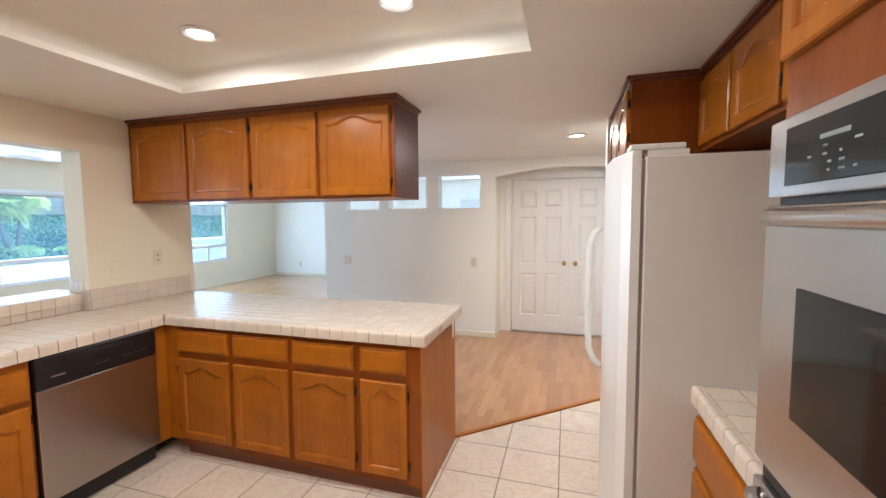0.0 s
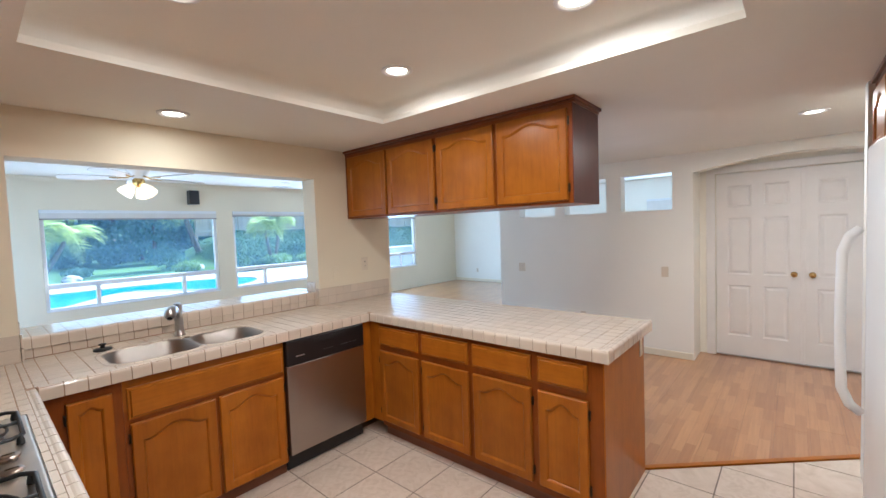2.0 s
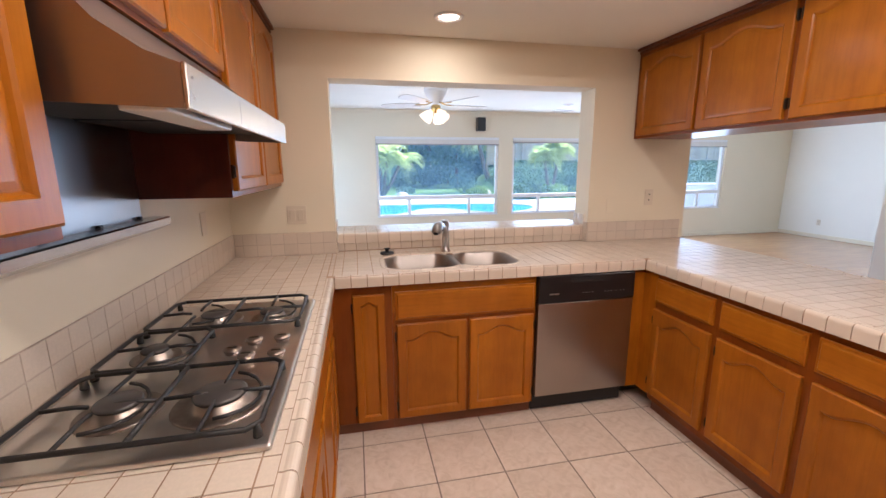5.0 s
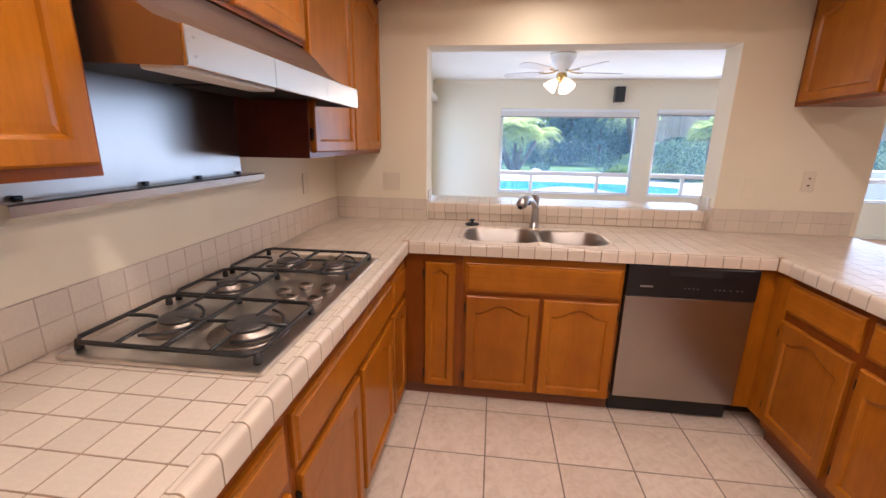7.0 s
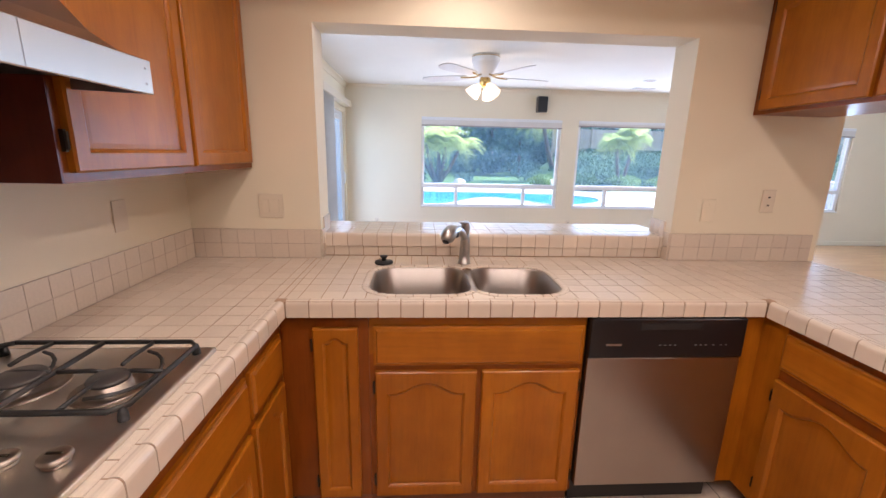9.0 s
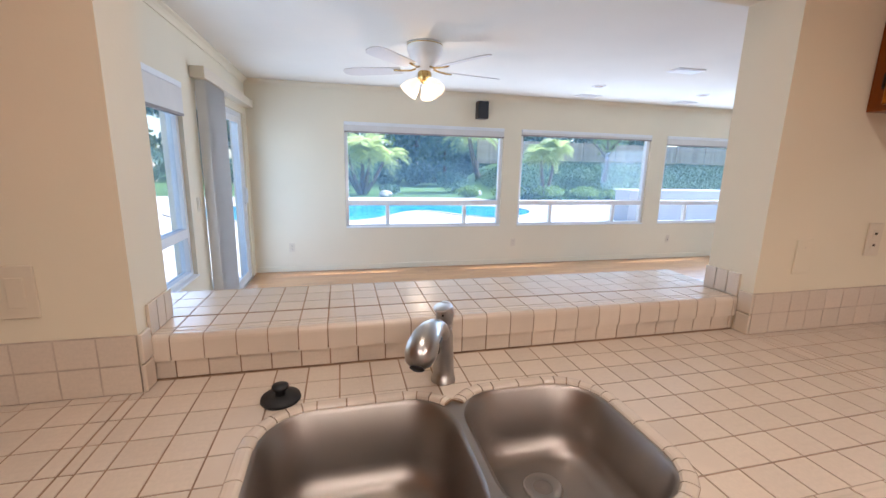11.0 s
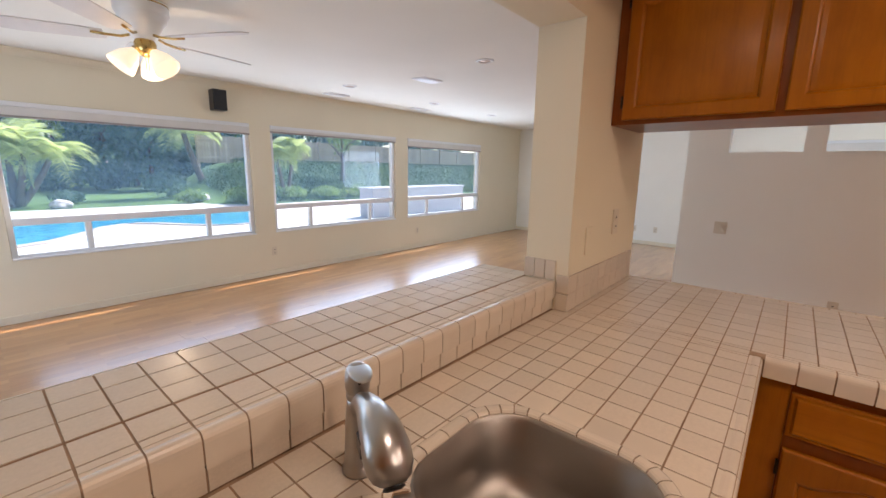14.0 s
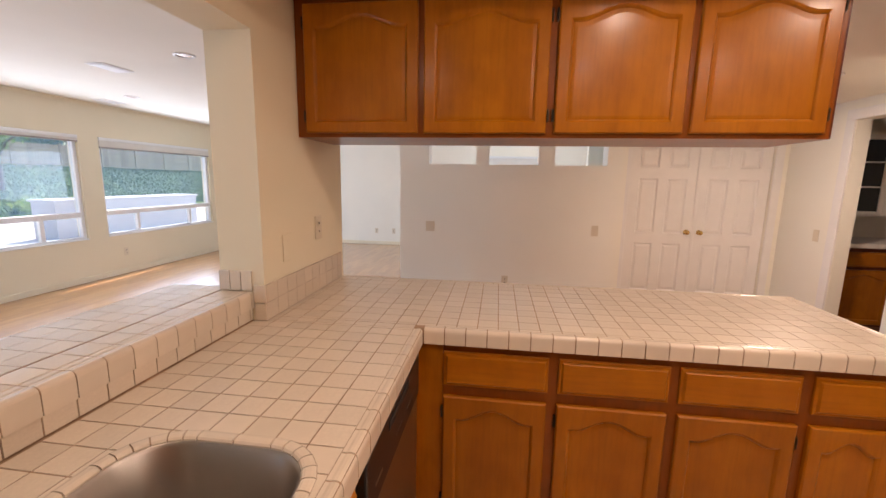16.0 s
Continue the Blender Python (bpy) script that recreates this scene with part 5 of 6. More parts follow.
# ---- lights ----
def downlight(x, y, z, lit):
    d = thing("recessed_downlight", pose(x, y, z), "recessed ceiling downlight with a white trim ring, " + ("lit" if lit else "unlit"), "ceiling light", "recessed downlights")
    part("trim_ring", lathe(bmesh.new(), [(0.060, -0.0005), (0.082, -0.0005), (0.080, -0.006), (0.064, -0.010), (0.060, -0.004)], 28), M_TRIM, d, "white trim ring", True)
    part("bulb_face", lathe(bmesh.new(), [(0, -0.0035), (0.035, -0.0045), (0.052, -0.0022)], 24), M_LAMP if lit else M_DIM, d, "round lamp face", True)


# the two added, unseen tray lamps get fixtures too
for x, y, z in KITCHEN_LIGHTS:
    downlight(x, y, z, True)
for x, y in ((-4.90, 3.93), (-6.87, 3.91), (-6.91, 5.49), (-6.95, 7.08), (-6.95, 8.7)):
    downlight(x, y, FAM_CEIL, False)
for x, y in ((-5.88, 4.22), (-7.50, 4.16), (-7.50, 5.75)):
    v = thing("ceiling_vent", pose(x, y, FAM_CEIL), "white slatted ceiling air vent", "vent", "ceiling vents")
    part("frame", boxed(-0.09, 0.09, -0.16, 0.16, -0.008, -0.0005, bevel=0.003), M_TRIM, v)
    for k in range(6):
        part("slat", boxed(-0.07 + k * 0.024, -0.055 + k * 0.024, -0.14, 0.14, -0.014, -0.0085), M_TRIM, v)


def ceiling_fan():
    fx, fy = -5.80, 1.55
    f = thing("ceiling_fan", pose(fx, fy, FAM_CEIL), "cream five-blade ceiling fan with lit frosted shades, at rest", "ceiling fan")
    part("housing", lathe(bmesh.new(), [(0, -0.0005), (0.140, -0.0005), (0.145, -0.015), (0.145, -0.06), (0.138, -0.075), (0.128, -0.082), (0.128, -0.105), (0.112, -0.12), (0.09, -0.16), (0.07, -0.20), (0.055, -0.215), (0, -0.215)], 28), M_TRIM, f, "ribbed cream motor housing", True)
    part("band", lathe(bmesh.new(), [(0.1455, -0.012), (0.148, -0.016), (0.1455, -0.02)], 28), M_BRASS, f, "thin brass band", True)
    part("light_kit", lathe(bmesh.new(), [(0.05, -0.2155), (0.06, -0.235), (0.055, -0.285), (0.03, -0.31), (0, -0.315)], 20), M_BRASS, f, "brass light fitter", True)
    for k in range(5):
        m = pose(0, 0, -0.205, 0, 0, 61.6 - 33 + 72 * k) @ pose(0, 0, 0, 12, 0, 0)
        bm = bmesh.new()
        shape = [(0.20, -0.05), (0.30, -0.062), (0.60, -0.072), (0.68, -0.062), (0.715, -0.03), (0.72, 0.0), (0.715, 0.03), (0.68, 0.062), (0.60, 0.072), (0.30, 0.062), (0.20, 0.05)]
        prism(bm, shape, -0.003, 0.004)
        bm.faces.new([v for v in bm.verts if abs(v.co.z + 0.003) < 1e-6][::-1])
        bl = part("blade", bm, M_BLADE, f, "flat cream blade")
        bl.matrix_basis = m
        part("bracket", tube(bmesh.new(), [(0.06, 0, 0.02), (0.12, 0, 0.0), (0.20, 0.02, -0.008), (0.26, 0.03, -0.008)], 0.008, 8), M_BRASS, bl, "brass blade bracket", True)
    for k in range(3):
        q = radians(30 + 120 * k)
        m = pose(0.055 * math.cos(q), 0.055 * math.sin(q), -0.285, 0, 0, math.degrees(q)) @ pose(0, 0, 0, 0, 140, 0)
        part("shade", lathe(bmesh.new(), [(0.024, 0.0), (0.036, 0.02), (0.060, 0.06), (0.072, 0.10), (0.080, 0.135), (0.076, 0.134), (0.052, 0.07), (0.0, 0.05)], 18, m), M_SHADE, f, "lit frosted bell shade", True)
    for dx, dl in ((0.03, 0.15), (-0.02, 0.11)):
        part("pull_chain", tube(bmesh.new(), [(dx, 0, -0.30), (dx, 0, -0.30 - dl)], 0.002, 6), M_BRASS, f, "brass pull chain")


ceiling_fan()
sp = thing("wall_speaker", pose(FAM_W, 2.752, 2.20, 0, 0, 90), "small black wall speaker between the windows and ceiling", "speaker")
part("cabinet", boxed(-0.075, 0.075, -0.16, -0.03, -0.115, 0.115, bevel=0.008, segments=2), M_BLACK, sp)
part("grille", boxed(-0.066, 0.066, -0.1655, -0.1605, -0.105, 0.105, bevel=0.002), M_RUBBER, sp, "black cloth grille")
part("bracket", boxed(-0.02, 0.02, -0.0305, -0.0005, -0.03, 0.03), M_BLACK, sp)


# ---- windows ----
def window(name, m, w, z0, z1, rail, lites, blind, label, depth=0.16):
    """A vinyl window in an opening of width w; local x along the wall, room side towards -y."""
    o = thing(name, m, label, "window", kind="structure")
    f = 0.045
    bm = bmesh.new()
    y0, y1 = 0.03, 0.10
    for b in ((0.001, f, z0 + 0.001, z1 - 0.001), (w - f, w - 0.001, z0 + 0.001, z1 - 0.001), (f, w - f, z0 + 0.001, z0 + f), (f, w - f, z1 - f, z1 - 0.001)):
        box(bm, b[0], b[1], y0, y1, b[2], b[3], bevel=0.004)
    part("window_frame", bm, M_VINYL, o, "white vinyl frame")
    if rail:
        part("rail", boxed(f, w - f, y0 - 0.002, y1, rail - 0.035, rail + 0.035, bevel=0.004), M_VINYL, o)
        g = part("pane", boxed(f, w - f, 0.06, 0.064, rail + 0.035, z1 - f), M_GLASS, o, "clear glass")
        g.visible_shadow = False
    low = rail - 0.035 if rail else z1 - f
    xs = [f, *(w * q for q in lites), w - f]
    for q in lites:
        part("mullion", boxed(w * q - 0.025, w * q + 0.025, y0, y1 - 0.01, z0 + f, low, bevel=0.004), M_VINYL, o)
    for a, b in zip(xs, xs[1:]):
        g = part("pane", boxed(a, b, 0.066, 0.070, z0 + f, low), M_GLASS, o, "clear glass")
        g.visible_shadow = False
    part("window_sill", boxed(0.001, w - 0.001, -0.012, 0.029, z0 + 0.0015, z0 + 0.018, bevel=0.003), M_VINYL, o)
    if blind:
        bl = part("cellular_shade", boxed(0.004, w - 0.004, -0.012, 0.026, z1 - blind, z1 - 0.045, bevel=0.002), M_FABRIC, o, "raised grey cellular shade")
        part("head_rail", boxed(0.003, w - 0.003, -0.016, 0.028, z1 - 0.0445, z1 - 0.003, bevel=0.004), M_VINYL, bl, "white head rail")
        part("bottom_rail", boxed(0.004, w - 0.004, -0.014, 0.027, z1 - blind - 0.02, z1 - blind - 0.0005, bevel=0.003), M_GREY, bl, "grey bottom rail")
    return o


for n, (a, b) in enumerate(WINDOWS):
    window("window_%d" % (n + 1), pose(FAM_W, a, 0, 0, 0, 90), b - a, 0.58, 1.985, 0.925, (0.255, 0.755), (0.12, 0.075, 0.13)[n], "wide white vinyl window with a raised grey shade")
window("window_4", pose(-4.45, FAM_S, 0, 0, 0, 180), 1.27, 0.55, 2.0, 0.90, (0.5,), 0.22, "white vinyl window with a raised grey shade beside the patio door")
window("window_5", pose(-2.6, FAR_N, 0), 1.4, 0.9, 2.0, 0, (0.5,), 0.3, "white window of the far room with blinds")
# sliding door
sd = thing("door_3", pose(-6.05, FAM_S, 0, 0, 0, 180), "white framed sliding glass patio door", "door", kind="structure")
W = 1.67
bm = bmesh.new()
for b in ((0.001, 0.05, 0.02, 1.999), (W - 0.05, W - 0.001, 0.02, 1.999), (0.05, W - 0.05, 1.95, 1.999), (0.001, W - 0.001, 0.0, 0.0195)):
    box(bm, b[0], b[1], 0.02, 0.12, b[2], b[3], bevel=0.003)
part("frame", bm, M_VINYL, sd)
for x0, x1, y in ((0.052, 0.87, 0.085), (0.81, W - 0.052, 0.045)):
    bm = bmesh.new()
    for b in ((x0, x0 + 0.06, 0.021, 1.949), (x1 - 0.06, x1, 0.021, 1.949), (x0 + 0.06, x1 - 0.06, 0.021, 0.10), (x0 + 0.06, x1 - 0.06, 1.88, 1.949)):
        box(bm, b[0], b[1], y - 0.016, y + 0.016, b[2], b[3], bevel=0.003)
    leaf = part("sash", bm, M_VINYL, sd)
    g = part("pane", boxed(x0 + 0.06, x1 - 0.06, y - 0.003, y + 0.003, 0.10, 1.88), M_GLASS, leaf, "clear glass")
    g.visible_shadow = False
part("pull_handle", tube(bmesh.new(), [(W - 0.08, 0.028, 0.94), (W - 0.08, -0.004, 0.96), (W - 0.08, -0.008, 1.04), (W - 0.08, -0.004, 1.12), (W - 0.08, 0.028, 1.14)], 0.011, 8), M_VINYL, sd, "white pull handle", True)
vb = thing("vertical_blind", pose(-5.95, FAM_S, 0, 0, 0, 180), "off-white vertical blind drawn aside from the patio door", "blind")
part("valance", boxed(0.0, 1.85, -0.11, -0.002, 2.075, 2.165, bevel=0.006, segments=2), M_PLATE, vb, "cream valance board")
for k in range(14):
    s = part("slat", boxed(-0.042, 0.042, -0.0012, 0.0012, 0.03, 2.07), M_FABRIC, vb)
    s.matrix_basis = pose(0.06 + 0.042 * k, -0.056, 0, 0, 0, 78)


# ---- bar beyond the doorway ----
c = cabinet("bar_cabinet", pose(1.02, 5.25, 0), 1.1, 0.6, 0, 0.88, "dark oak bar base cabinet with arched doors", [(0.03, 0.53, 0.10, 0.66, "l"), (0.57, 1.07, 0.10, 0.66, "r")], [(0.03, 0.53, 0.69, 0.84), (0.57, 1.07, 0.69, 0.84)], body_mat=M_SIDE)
solid("bar_worktop", boxed(1.0, 2.14, 5.22, 5.858, 0.881, 0.925, bevel=0.006), M_TRIM, "plain white bar worktop", "worktop")
c = thing("glass_cabinet", pose(1.02, 5.50, 0), "dark wall cabinet with white glazing bars and glass", "cabinet")
part("body", boxed(0, 1.1, 0.02, 0.357, 1.18, 2.0), M_CROWN, c)
for x0, x1 in ((0.0, 0.548), (0.552, 1.1)):
    bm = bmesh.new()
    for b in ((x0, x0 + 0.05, 1.18, 2.0), (x1 - 0.05, x1, 1.18, 2.0), (x0 + 0.05, x1 - 0.05, 1.18, 1.23), (x0 + 0.05, x1 - 0.05, 1.95, 2.0), (x0 + 0.05, x1 - 0.05, 1.47, 1.485), (x0 + 0.05, x1 - 0.05, 1.72, 1.735), ((x0 + x1) / 2 - 0.007, (x0 + x1) / 2 + 0.007, 1.23, 1.95)):
        box(bm, b[0], b[1], 0.0, 0.019, b[2], b[3])
    d = part("glazed_door", bm, M_TRIM, c, "white glazing bars")
    part("pane", boxed(x0 + 0.05, x1 - 0.05, 0.010, 0.013, 1.23, 1.95), M_DARK_GLASS, d, "dark glass")


# ---- garden ----
GROUND = -0.12
solid("ground", boxed(-400, 400, -400, 400, GROUND - 0.5, GROUND), M_GRASS, "lawn and open ground reaching the horizon", "ground", "structure")
solid("slab", boxed(-8.06, 2.5, -0.42, 10.2, GROUND + 0.001, -0.012), M_DECK, "concrete house slab", "slab", "structure")
solid("pavement", prism(bmesh.new(), [(-22.0, -14), (-8.07, -14), (-8.07, 30), (-17, 30), (-21.5, 12)], GROUND + 0.001, GROUND + 0.03), M_DECK, "pale concrete pool deck", "pool deck", "structure")
solid("pavement", boxed(-8.065, 4, -14, -0.43, GROUND + 0.001, GROUND + 0.03), M_DECK, "pale concrete patio", "patio", "structure")


def ring_points():
    """The pool's outline: two lobes with a waist towards the house."""
    near, far = [], []
    for k in range(33):
        y = 1.7 - 5.7 * math.cos(math.pi * k / 32)
        end = max(0.0, 1 - abs((y - 1.7) / 5.7) ** 3.0) ** 0.5
        x_near = -13.4 - 2.5 * math.exp(-((y - 3.3) / 1.25) ** 2)
        near.append((-16.2 + (x_near + 16.2) * end, y))
        far.append((-16.2 - 1.5 * end, y))
    return near[:-1] + far[:0:-1]


pool = thing("swimming_pool", pose(0, 0, 0), "blue swimming pool with a pale coping", "pool")
edge = ring_points()
cx, cy = -15.8, 1.7
part("water", prism(bmesh.new(), edge, GROUND + 0.031, GROUND + 0.036), M_WATER, pool, "bright blue water")
bm = bmesh.new()
for k in range(len(edge)):
    p, q = Vector(edge[k]), Vector(edge[(k + 1) % len(edge)])
    c0 = Vector((cx, cy))
    po, qo = p + (p - c0).normalized() * 0.28, q + (q - c0).normalized() * 0.28
    prism(bm, [tuple(p), tuple(q), tuple(qo), tuple(po)], GROUND + 0.030, GROUND + 0.06)
part("coping", bm, M_COPING, pool, "pale stone coping")

spa = thing("raised_spa", pose(0, 0, 0), "raised white stucco spa wall on the pool deck", "spa")
part("wall", boxed(-13.35, -12.7, 9.10, 13.7, GROUND + 0.031, 0.80), M_SPA, spa)
part("cap", boxed(-13.40, -12.65, 9.05, 13.75, 0.801, 0.86, bevel=0.015), M_SPA, spa, "pale stone cap")


def frond_mesh(length=2.0, droop=0.9, seed=0):
    rnd = random.Random(seed)
    bm = bmesh.new()
    spine = []
    for k in range(13):
        u = k / 12
        spine.append(Vector((length * (u - 0.12 * u * u), 0, 0.75 * math.sin(u * 1.9) * 0.8 - droop * u ** 2.2)))
    tube(bm, spine, [0.022 * (1 - 0.85 * k / 12) for k in range(13)], 4)
    for k in range(2, 34):
        u = k / 34
        i = min(11, int(u * 12))
        p = spine[i].lerp(spine[i + 1], u * 12 - i)
        ll = (0.60 * math.sin(math.pi * (0.12 + 0.82 * u)) + 0.10) * rnd.uniform(0.85, 1.1)
        for side in (-1, 1):
            tip = p + Vector((0.30 * ll + 0.05, side * ll * 0.85, -0.28 * ll - rnd.uniform(0, 0.14)))
            a, b = p + Vector((0.012, 0, 0)), p - Vector((0.012, 0, 0))
            mid = p.lerp(tip, 0.5) + Vector((0, 0, 0.05))
            v = [bm.verts.new(x) for x in (a, b, mid - Vector((0.013, 0, 0)), tip, mid + Vector((0.013, 0, 0)))]
            bm.faces.new(v)
    return bm


def palm(m, trunks, label, seed, fronds=22, length=2.0):
    rnd = random.Random(seed)
    p = thing("palm_tree", m, label, "palm tree")
    for lean, turn, height, r in trunks:
        q = radians(turn)
        pts = []
        for k in range(9):
            u = k / 8
            out = height * math.tan(radians(lean)) * (u - 0.25 * u * u)
            pts.append((math.cos(q) * (out + 0.1), math.sin(q) * (out + 0.1), height * u))
        part("trunk", tube(bmesh.new(), pts, [r * (1.25 - 0.45 * k / 8 + (0.05 if k % 2 else 0)) for k in range(9)], 10), M_TRUNK, p, "ringed grey-brown trunk", True)
        crown = bmesh.new()
        for k in range(fronds):
            fm = frond_mesh(length * rnd.uniform(0.8, 1.1), rnd.uniform(0.7, 1.5), seed * 100 + k)
            tmp = bpy.data.meshes.new("tmp")
            tm = pose(*pts[-1], rnd.uniform(-12, 12), -rnd.uniform(-25, 60), 360 * k / fronds + rnd.uniform(-12, 12))
            fm.transform(tm)
            fm.to_mesh(tmp)
            fm.free()
            crown.from_mesh(tmp)
            bpy.data.meshes.remove(tmp)
        part("crown", crown, M_FROND, p, "arching yellow-green fronds")
    return p


palm(pose(-24.0, 1.9, GROUND), [(38, 95, 1.75, 0.10), (34, 265, 1.7, 0.10), (12, 170, 2.3, 0.11), (14, 60, 2.1, 0.10), (24, 300, 2.0, 0.10)], "multi-trunk palm with arching yellow-green fronds", 3, 16, 1.5)
palm(pose(-26.0, 9.3, GROUND), [(24, -80, 3.2, 0.14)], "leaning palm with a drooping green crown", 5, 18, 1.9)
palm(pose(-20.4, 10.4, 0.25), [(10, 60, 2.0, 0.07), (16, 200, 1.75, 0.06), (18, -60, 1.55, 0.06)], "small palm with a round yellow-green crown", 7, 15, 0.72)
palm(pose(-14.6, -6.6, GROUND), [(4, 60, 5.2, 0.16)], "tall palm beyond the patio", 9, 18, 1.9)


def leaves(bm, centre, radii, count, size, rnd):
    """Small leaf faces scattered through the outer part of a lumpy blob."""
    for _ in range(count):
        d = Vector((rnd.gauss(0, 1), rnd.gauss(0, 1), rnd.gauss(0, 1))).normalized()
        lump = 0.75 + 0.35 * noise.noise(d * 2.2 + Vector(centre))
        p = Vector(centre) + Vector([d[i] * radii[i] * lump * rnd.uniform(0.65, 1.05) for i in range(3)])
        e = Euler((rnd.uniform(0, 6.3), rnd.uniform(0, 6.3), rnd.uniform(0, 6.3))).to_matrix()
        s = size * rnd.uniform(0.6, 1.3)
        v = [bm.verts.new(p + e @ Vector(c)) for c in ((-s, 0, 0), (0, -s * 0.5, 0.1 * s), (s, 0, 0), (0, s * 0.5, 0.1 * s))]
        bm.faces.new(v)


def tree(x, y, z, height, spread, seed, label, mat, count=1600, leaf=0.16, trunk=True, low=0.35):
    rnd = random.Random(seed)
    t = thing("tree", pose(x, y, z), label, "tree")
    if trunk:
        bm = bmesh.new()
        top = (rnd.uniform(-0.3, 0.3), rnd.uniform(-0.3, 0.3), height * 0.72)
        tube(bm, [(0, 0, 0), (0.05, 0.03, height * 0.3), top], [0.14, 0.11, 0.05], 8)
        for k in range(6):
            q = 2 * math.pi * k / 6 + rnd.uniform(-0.4, 0.4)
            s = height * rnd.uniform(0.3, 0.5)
            tube(bm, [(0.04, 0.03, s), (spread * 0.35 * math.cos(q), spread * 0.35 * math.sin(q), s + height * 0.18), (spread * 0.7 * math.cos(q), spread * 0.7 * math.sin(q), s + height * 0.28)], [0.06, 0.04, 0.02], 6)
        part("trunk", bm, M_TRUNK, t, "pale grey trunk with limbs", True)
    bm = bmesh.new()
    for k in range(7):
        q = 2 * math.pi * k / 7
        c = (spread * 0.5 * math.cos(q) * rnd.uniform(0.5, 1.1), spread * 0.5 * math.sin(q) * rnd.uniform(0.5, 1.1), height * rnd.uniform(low + 0.1, 0.85))
        leaves(bm, c, (spread * 0.5, spread * 0.5, height * 0.24), count // 7, leaf, rnd)
    part("crown", bm, mat, t, "uneven crown of small leaves")
    return t


tree(-22.3, 14.9, 0.72, 3.4, 1.2, 11, "young tree with a pale trunk and sparse leaves on the bank", M_LEAF_LIGHT, 700, 0.10, low=0.5)
tree(-37.0, 6.9, GROUND, 7.0, 2.6, 12, "dense dark green garden tree behind the lawn", M_LEAF, 2400, 0.26, low=0.08)
rnd = random.Random(21)
for k in range(11):
    tree(-40 + rnd.uniform(-2, 2), -16 + 3.6 * k + rnd.uniform(-0.8, 0.8), GROUND, rnd.uniform(6.5, 9.5), rnd.uniform(2.6, 3.6), 30 + k, "dense dark green garden tree behind the lawn", M_LEAF if k % 3 else M_LEAF_LIGHT, 2400, 0.26, low=0.08)
for k, (x, y) in enumerate(((-33, 8.5), (-34, 12.5), (-31, 15.5), (-30.5, 19.5), (-31, 24), (-30, 29), (-31, 34))):
    tree(x, y, GROUND, rnd.uniform(6, 8), 2.6, 60 + k, "dark leafy tree behind the fence", M_LEAF, 2000, 0.24, low=0.15)
for k, (x, y) in enumerate(((-12, -17), (-17, -18), (-22, -17), (-27, -16), (-32, -14), (-8, -18), (-3, -18))):
    tree(x, y, GROUND, rnd.uniform(5, 8), 3.0, 80 + k, "green garden tree beyond the patio fence", M_LEAF_LIGHT, 1500, 0.26, low=0.1)


def shrub(x, y, z, r, h, seed, mat, label, count=500, leaf=0.09):
    bm = bmesh.new()
    leaves(bm, (0, 0, h * 0.5), (r, r, h * 0.55), count, leaf, random.Random(seed))
    solid("shrub", bm, mat, label, "shrub", m=pose(x, y, z))


for k, (x, y, z, r, h) in enumerate(((-20.5, 8.6, -0.1, 1.0, 0.8), (-20.4, 10.6, -0.05, 1.0, 0.7), (-20.2, 12.4, 0.0, 0.9, 0.6), (-19.6, 14.0, 0.0, 0.9, 0.6), (-25.6, 7.2, -0.1, 1.2, 1.3), (-27.0, 10.2, 0, 1.5, 1.5), (-23.2, 0.6, -0.1, 0.9, 0.7), (-24.5, 3.4, -0.1, 0.7, 0.5), (-22.0, 7.0, -0.1, 0.7, 0.6))):
    shrub(x, y, z, r, h, 100 + k, M_LEAF_LIGHT if k in (0, 1, 2, 3, 8) else M_LEAF, "low leafy shrub in the planting bed")
for k in range(14):
    shrub(-34.5 + 0.8 * math.sin(k * 2.1), -14 + 2.3 * k, GROUND, 1.7, 2.2 + 0.5 * math.sin(k * 1.3), 170 + k, M_LEAF, "dense dark hedge bush behind the lawn", 900, 0.17)
for k, (x, y) in enumerate(((-13.0, -9.0), (-16.0, -9.5), (-19.0, -9.0), (-10.5, -9.5))):
    shrub(x, y, GROUND, 1.2, 1.3, 140 + k, M_LEAF_LIGHT, "rounded green shrub by the patio", 600)


def bank_z(x, y):
    rise = min(1.0, max(0.0, (-19.4 - x) / 6.0))
    side = min(1.0, max(0.0, (y - 7.5) / 3.0))
    return GROUND + 1.85 * rise ** 1.1 * side + 0.06 * noise.noise(Vector((x * 0.6, y * 0.6, 0)))


bm = bmesh.new()
grid = [[bm.verts.new((-18.8 - 0.6 * i, 7.0 + 1.0 * j, bank_z(-18.8 - 0.6 * i, 7.0 + j) - (0.05 if i == 0 else 0))) for j in range(34)] for i in range(17)]
for i in range(16):
    for j in range(33):
        bm.faces.new((grid[i][j], grid[i + 1][j], grid[i + 1][j + 1], grid[i][j + 1]))
solid("bank", bm, M_GRASS, "green bank rising to the fence", "slope", "structure", smooth=True)
bm = bmesh.new()
rnd = random.Random(77)
for _ in range(22000):
    x, y = -19.6 - 6.2 * rnd.random(), 8.5 + 24 * rnd.random()
    z = bank_z(x, y)
    e = Euler((rnd.uniform(-0.5, 0.5), rnd.uniform(-0.5, 0.5), rnd.uniform(0, 6.3))).to_matrix()
    s = rnd.uniform(0.03, 0.07)
    bm.faces.new([bm.verts.new(Vector((x, y, z + rnd.uniform(0.0, 0.16))) + e @ Vector(c)) for c in ((-s, 0, 0), (0, -s * 0.5, 0.03), (s, 0, 0), (0, s * 0.5, 0.03))])
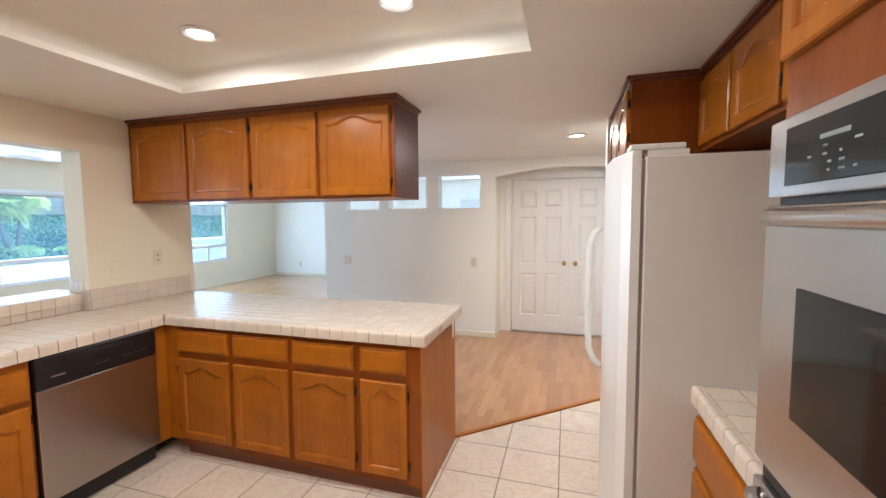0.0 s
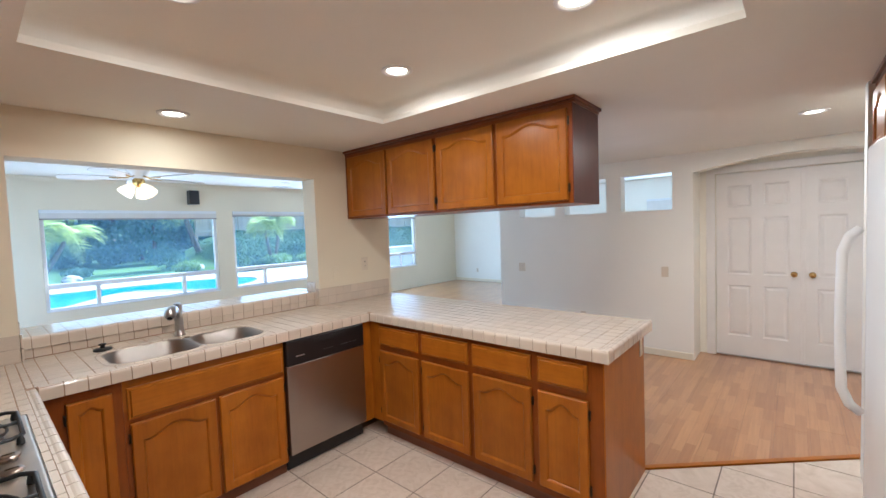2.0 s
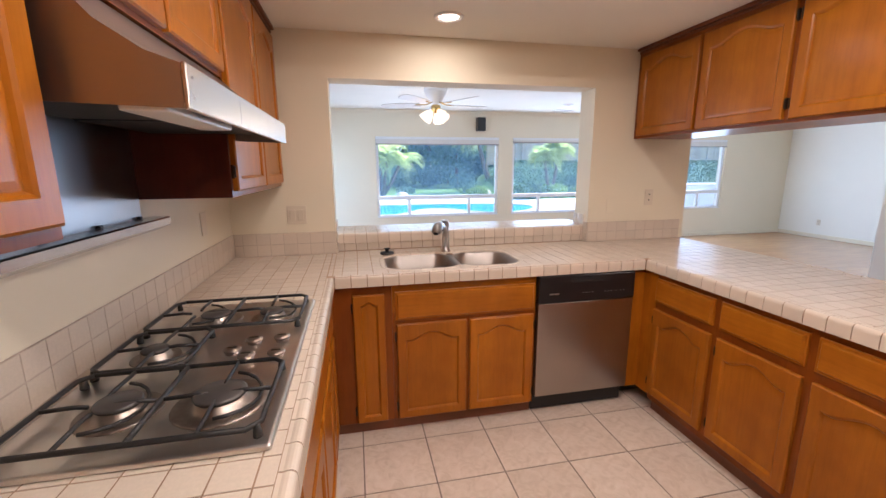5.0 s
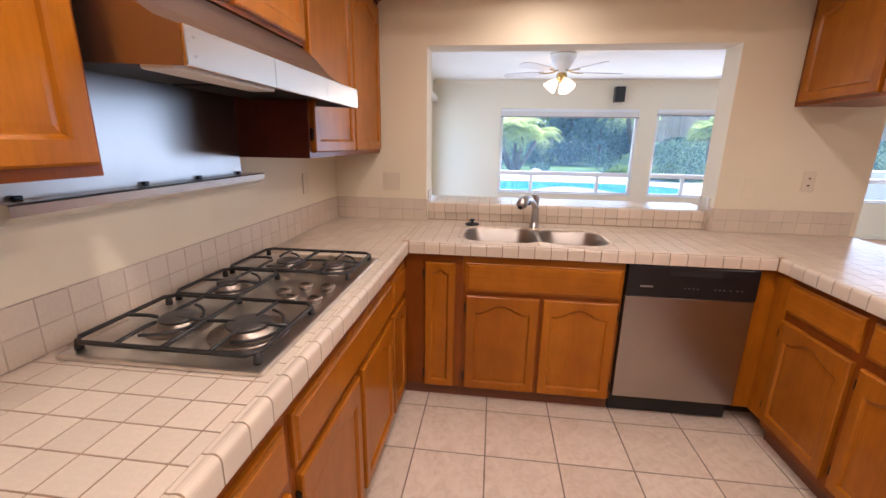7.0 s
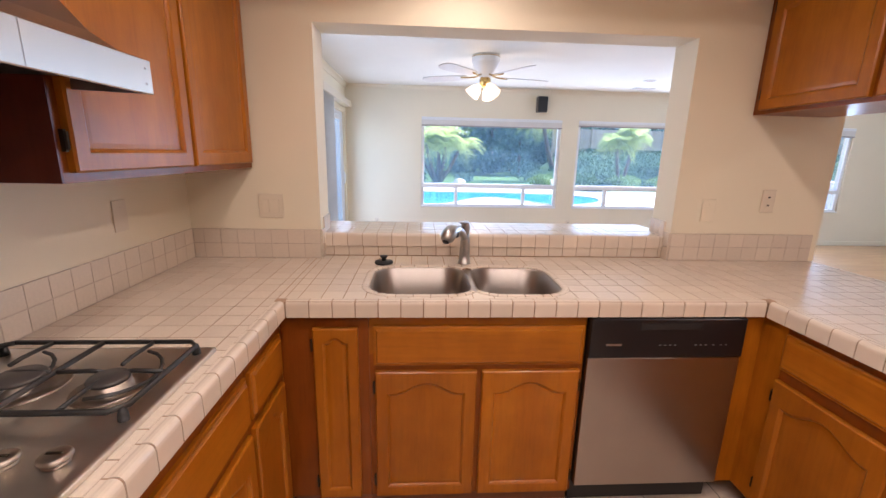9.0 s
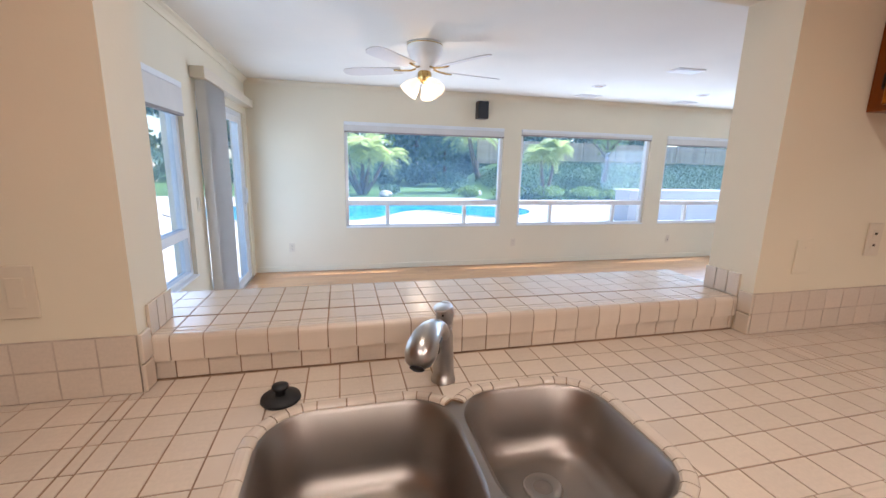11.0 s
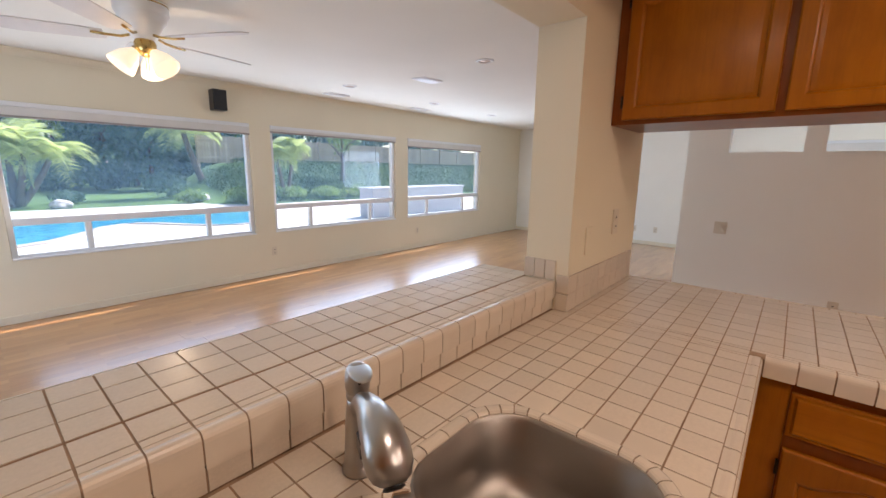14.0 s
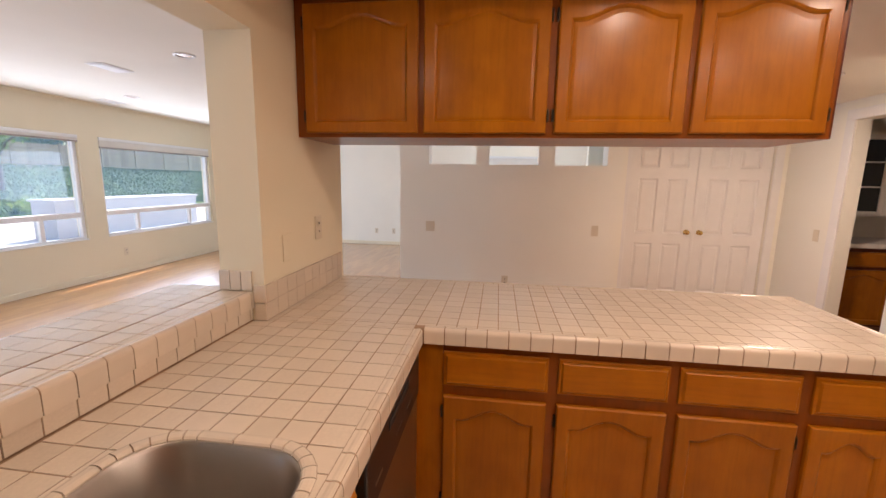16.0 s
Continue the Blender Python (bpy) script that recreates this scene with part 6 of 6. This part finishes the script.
solid("ground_cover", bm, M_COVER, "low green ground cover on the bank", "ground cover", "stuff")

fence = thing("garden_fence", pose(-26.6, 9.0, 1.62), "weathered wooden board fence along the top of the bank", "fence")
FB = mesh_of(boxed(-0.011, 0.011, -0.068, 0.068, 0.0, 1.42), "board", M_FENCE)
for k in range(170):
    piece("board", FB, fence, pose(0, 0.145 * k, 0.0 + 0.012 * math.sin(k * 1.7)))
for k in range(11):
    part("post", boxed(0.02, 0.11, 2.4 * k - 0.045, 2.4 * k + 0.045, -0.25, 1.50), M_FENCE, fence)
for z in (0.25, 1.1):
    part("rail", boxed(0.0115, 0.05, 0.0, 24.6, z, z + 0.09), M_FENCE, fence)
fence = thing("garden_fence", pose(-36, -12.0, GROUND), "pale wooden fence beyond the patio", "fence")
FB2 = mesh_of(boxed(-0.14, 0.14, -0.011, 0.011, 0.0, 1.8), "board", M_FENCE)
for k in range(130):
    piece("board", FB2, fence, pose(0.29 * k, 0, 0))
part("rail", boxed(0, 37.7, 0.012, 0.05, 1.3, 1.39), M_FENCE, fence)

bm = bmesh.new()
bmesh.ops.create_icosphere(bm, subdivisions=3, radius=0.3)
for v in bm.verts:
    v.co *= 1 + 0.35 * noise.noise(v.co * 4)
    v.co.z *= 0.62
    v.co.x *= 1.3
solid("boulder", bm, M_ROCK, "pale garden boulder at the lawn edge", "rock", m=pose(-22.6, 2.95, GROUND + 0.12))
bm = bmesh.new()
bmesh.ops.create_icosphere(bm, subdivisions=2, radius=0.28)
for v in bm.verts:
    v.co *= 1 + 0.3 * noise.noise(v.co * 4 + Vector((3, 1, 2)))
solid("boulder", bm, M_ROCK, "small pale boulder by the planting bed", "rock", m=pose(-22.4, 7.6, GROUND + 0.15))


# ---- floors ----
fl = thing("floor", pose(0, 0, 0), "beige ceramic kitchen floor tiles with dark joints", "floor", kind="structure")
LINE = (-0.669, 0.743)
LC = LINE[0] * -0.9 + LINE[1] * 2.872
bm = bmesh.new()
prism(bm, clip([(-0.9, SOUTH_Y), (0.9, SOUTH_Y), (0.9, 4.2), (-0.9, 4.2)], -LINE[0], -LINE[1], -LC), -0.011, -0.003)
prism(bm, [(-3.2, SOUTH_Y), (-0.9, SOUTH_Y), (-0.9, 2.79), (-3.2, 2.79)], -0.011, -0.003)
part("bed", bm, M_FLOOR_GROUT, fl, "dark floor grout")
FP, FX, FY = 0.336, -2.212, 0.505
FTILE = mesh_of(prism(bmesh.new(), [(-0.5, -0.5), (0.5, -0.5), (0.5, 0.5), (-0.5, 0.5)], 0.0, 1.0, 0.006), "tile", M_FLOOR_TILE)
for i in range(-2, 8):
    for j in range(-3, 11):
        x0, y0 = FX + i * FP, FY + j * FP
        quad = [(max(x0, -2.75) + 0.0035, max(y0, SOUTH_Y) + 0.0035), (x0 + FP - 0.0035, max(y0, SOUTH_Y) + 0.0035), (x0 + FP - 0.0035, y0 + FP - 0.0035), (max(x0, -2.75) + 0.0035, y0 + FP - 0.0035)]
        if y0 + FP < SOUTH_Y + 0.02 or x0 + FP < -2.7 or (x0 < -1.3 and y0 > 2.3) or x0 > 0.45:
            continue
        cut = clip(quad, -LINE[0], -LINE[1], -LC + 0.006) if x0 + FP > -0.9 and y0 > 2.0 else quad
        if area(cut) < 1e-4:
            continue
        if area(cut) > area(quad) - 1e-6:
            cxx, cyy = (quad[0][0] + quad[1][0]) / 2, (quad[0][1] + quad[2][1]) / 2
            piece("tile", FTILE, fl, Matrix.LocRotScale((cxx, cyy, -0.008), None, (quad[1][0] - quad[0][0], quad[2][1] - quad[0][1], 0.008)))
        else:
            part("tile", prism(bmesh.new(), cut, -0.008, 0.0), M_FLOOR_TILE, fl)
w0 = Vector((-0.9, 2.872))
tr = Vector((LINE[1], -LINE[0]))
strip = [tuple(w0 - tr * 0.03), tuple(w0 + tr * 1.45), tuple(w0 + tr * 1.45 + Vector((-tr.y, tr.x)) * 0.035), tuple(w0 - tr * 0.03 + Vector((-tr.y, tr.x)) * 0.035)]
solid("transition_strip", prism(bmesh.new(), strip, -0.004, 0.009, 0.004), M_OAK_H, "narrow oak strip between tile and wood floor", "trim", "structure")

wf = thing("floor_wood", pose(0, 0, 0), "honey-coloured strip laminate wood floor", "floor", kind="structure")
PW, PL = 0.19, 1.21
part("underlay", boxed(FAM_W, 2.3, FAM_S, FAR_N, -0.0119, -0.0112), M_TOE, wf)
PLANK = mesh_of(prism(bmesh.new(), [(-0.5, -0.5), (0.5, -0.5), (0.5, 0.5), (-0.5, 0.5)], 0.0, 1.0, 0.002), "plank", M_PLANK)
rest = bmesh.new()
col, x = 0, FAM_W
count = 0
while x < 0.75:
    x1 = min(x + PW, 0.75)
    y = FAM_S - random.Random(col).random() * PL
    while y < FAR_N:
        a, b = max(y, FAM_S), min(y + PL, FAR_N)
        y += PL
        if b - a < 0.02 or (x > JAMB_X - 0.05 and b < 2.8):
            continue
        quad = [(x + 0.0004, a + 0.0004), (x1 - 0.0004, a + 0.0004), (x1 - 0.0004, b - 0.0004), (x + 0.0004, b - 0.0004)]
        full = area(quad)
        if x > JAMB_X - 0.05:
            quad = clip(clip(quad, LINE[0], LINE[1], LC), 0, 1, 2.80)
        if area(quad) < 1e-4:
            continue
        if area(quad) < full - 1e-6:
            part("plank", prism(bmesh.new(), quad, -0.011, 0.0), M_PLANK, wf)
        elif b > 7.6 and count > 250 or (x > -3.3 and a > 5.5):
            prism(rest, quad, -0.011, 0.0)
        else:
            count += 1
            piece("plank", PLANK, wf, Matrix.LocRotScale(((x + x1) / 2, (a + b) / 2, -0.011), None, (x1 - x - 0.0008, b - a - 0.0008, 0.011)))
    x, col = x1, col + 1
tagged(part("far_planks", rest, M_PLANK, wf), kind="stuff")
solid("floor_bar", boxed(0.75, 2.3, 3.57, 5.86, -0.011, 0.0), M_PLANK, "wood floor of the bar", "floor", "structure")
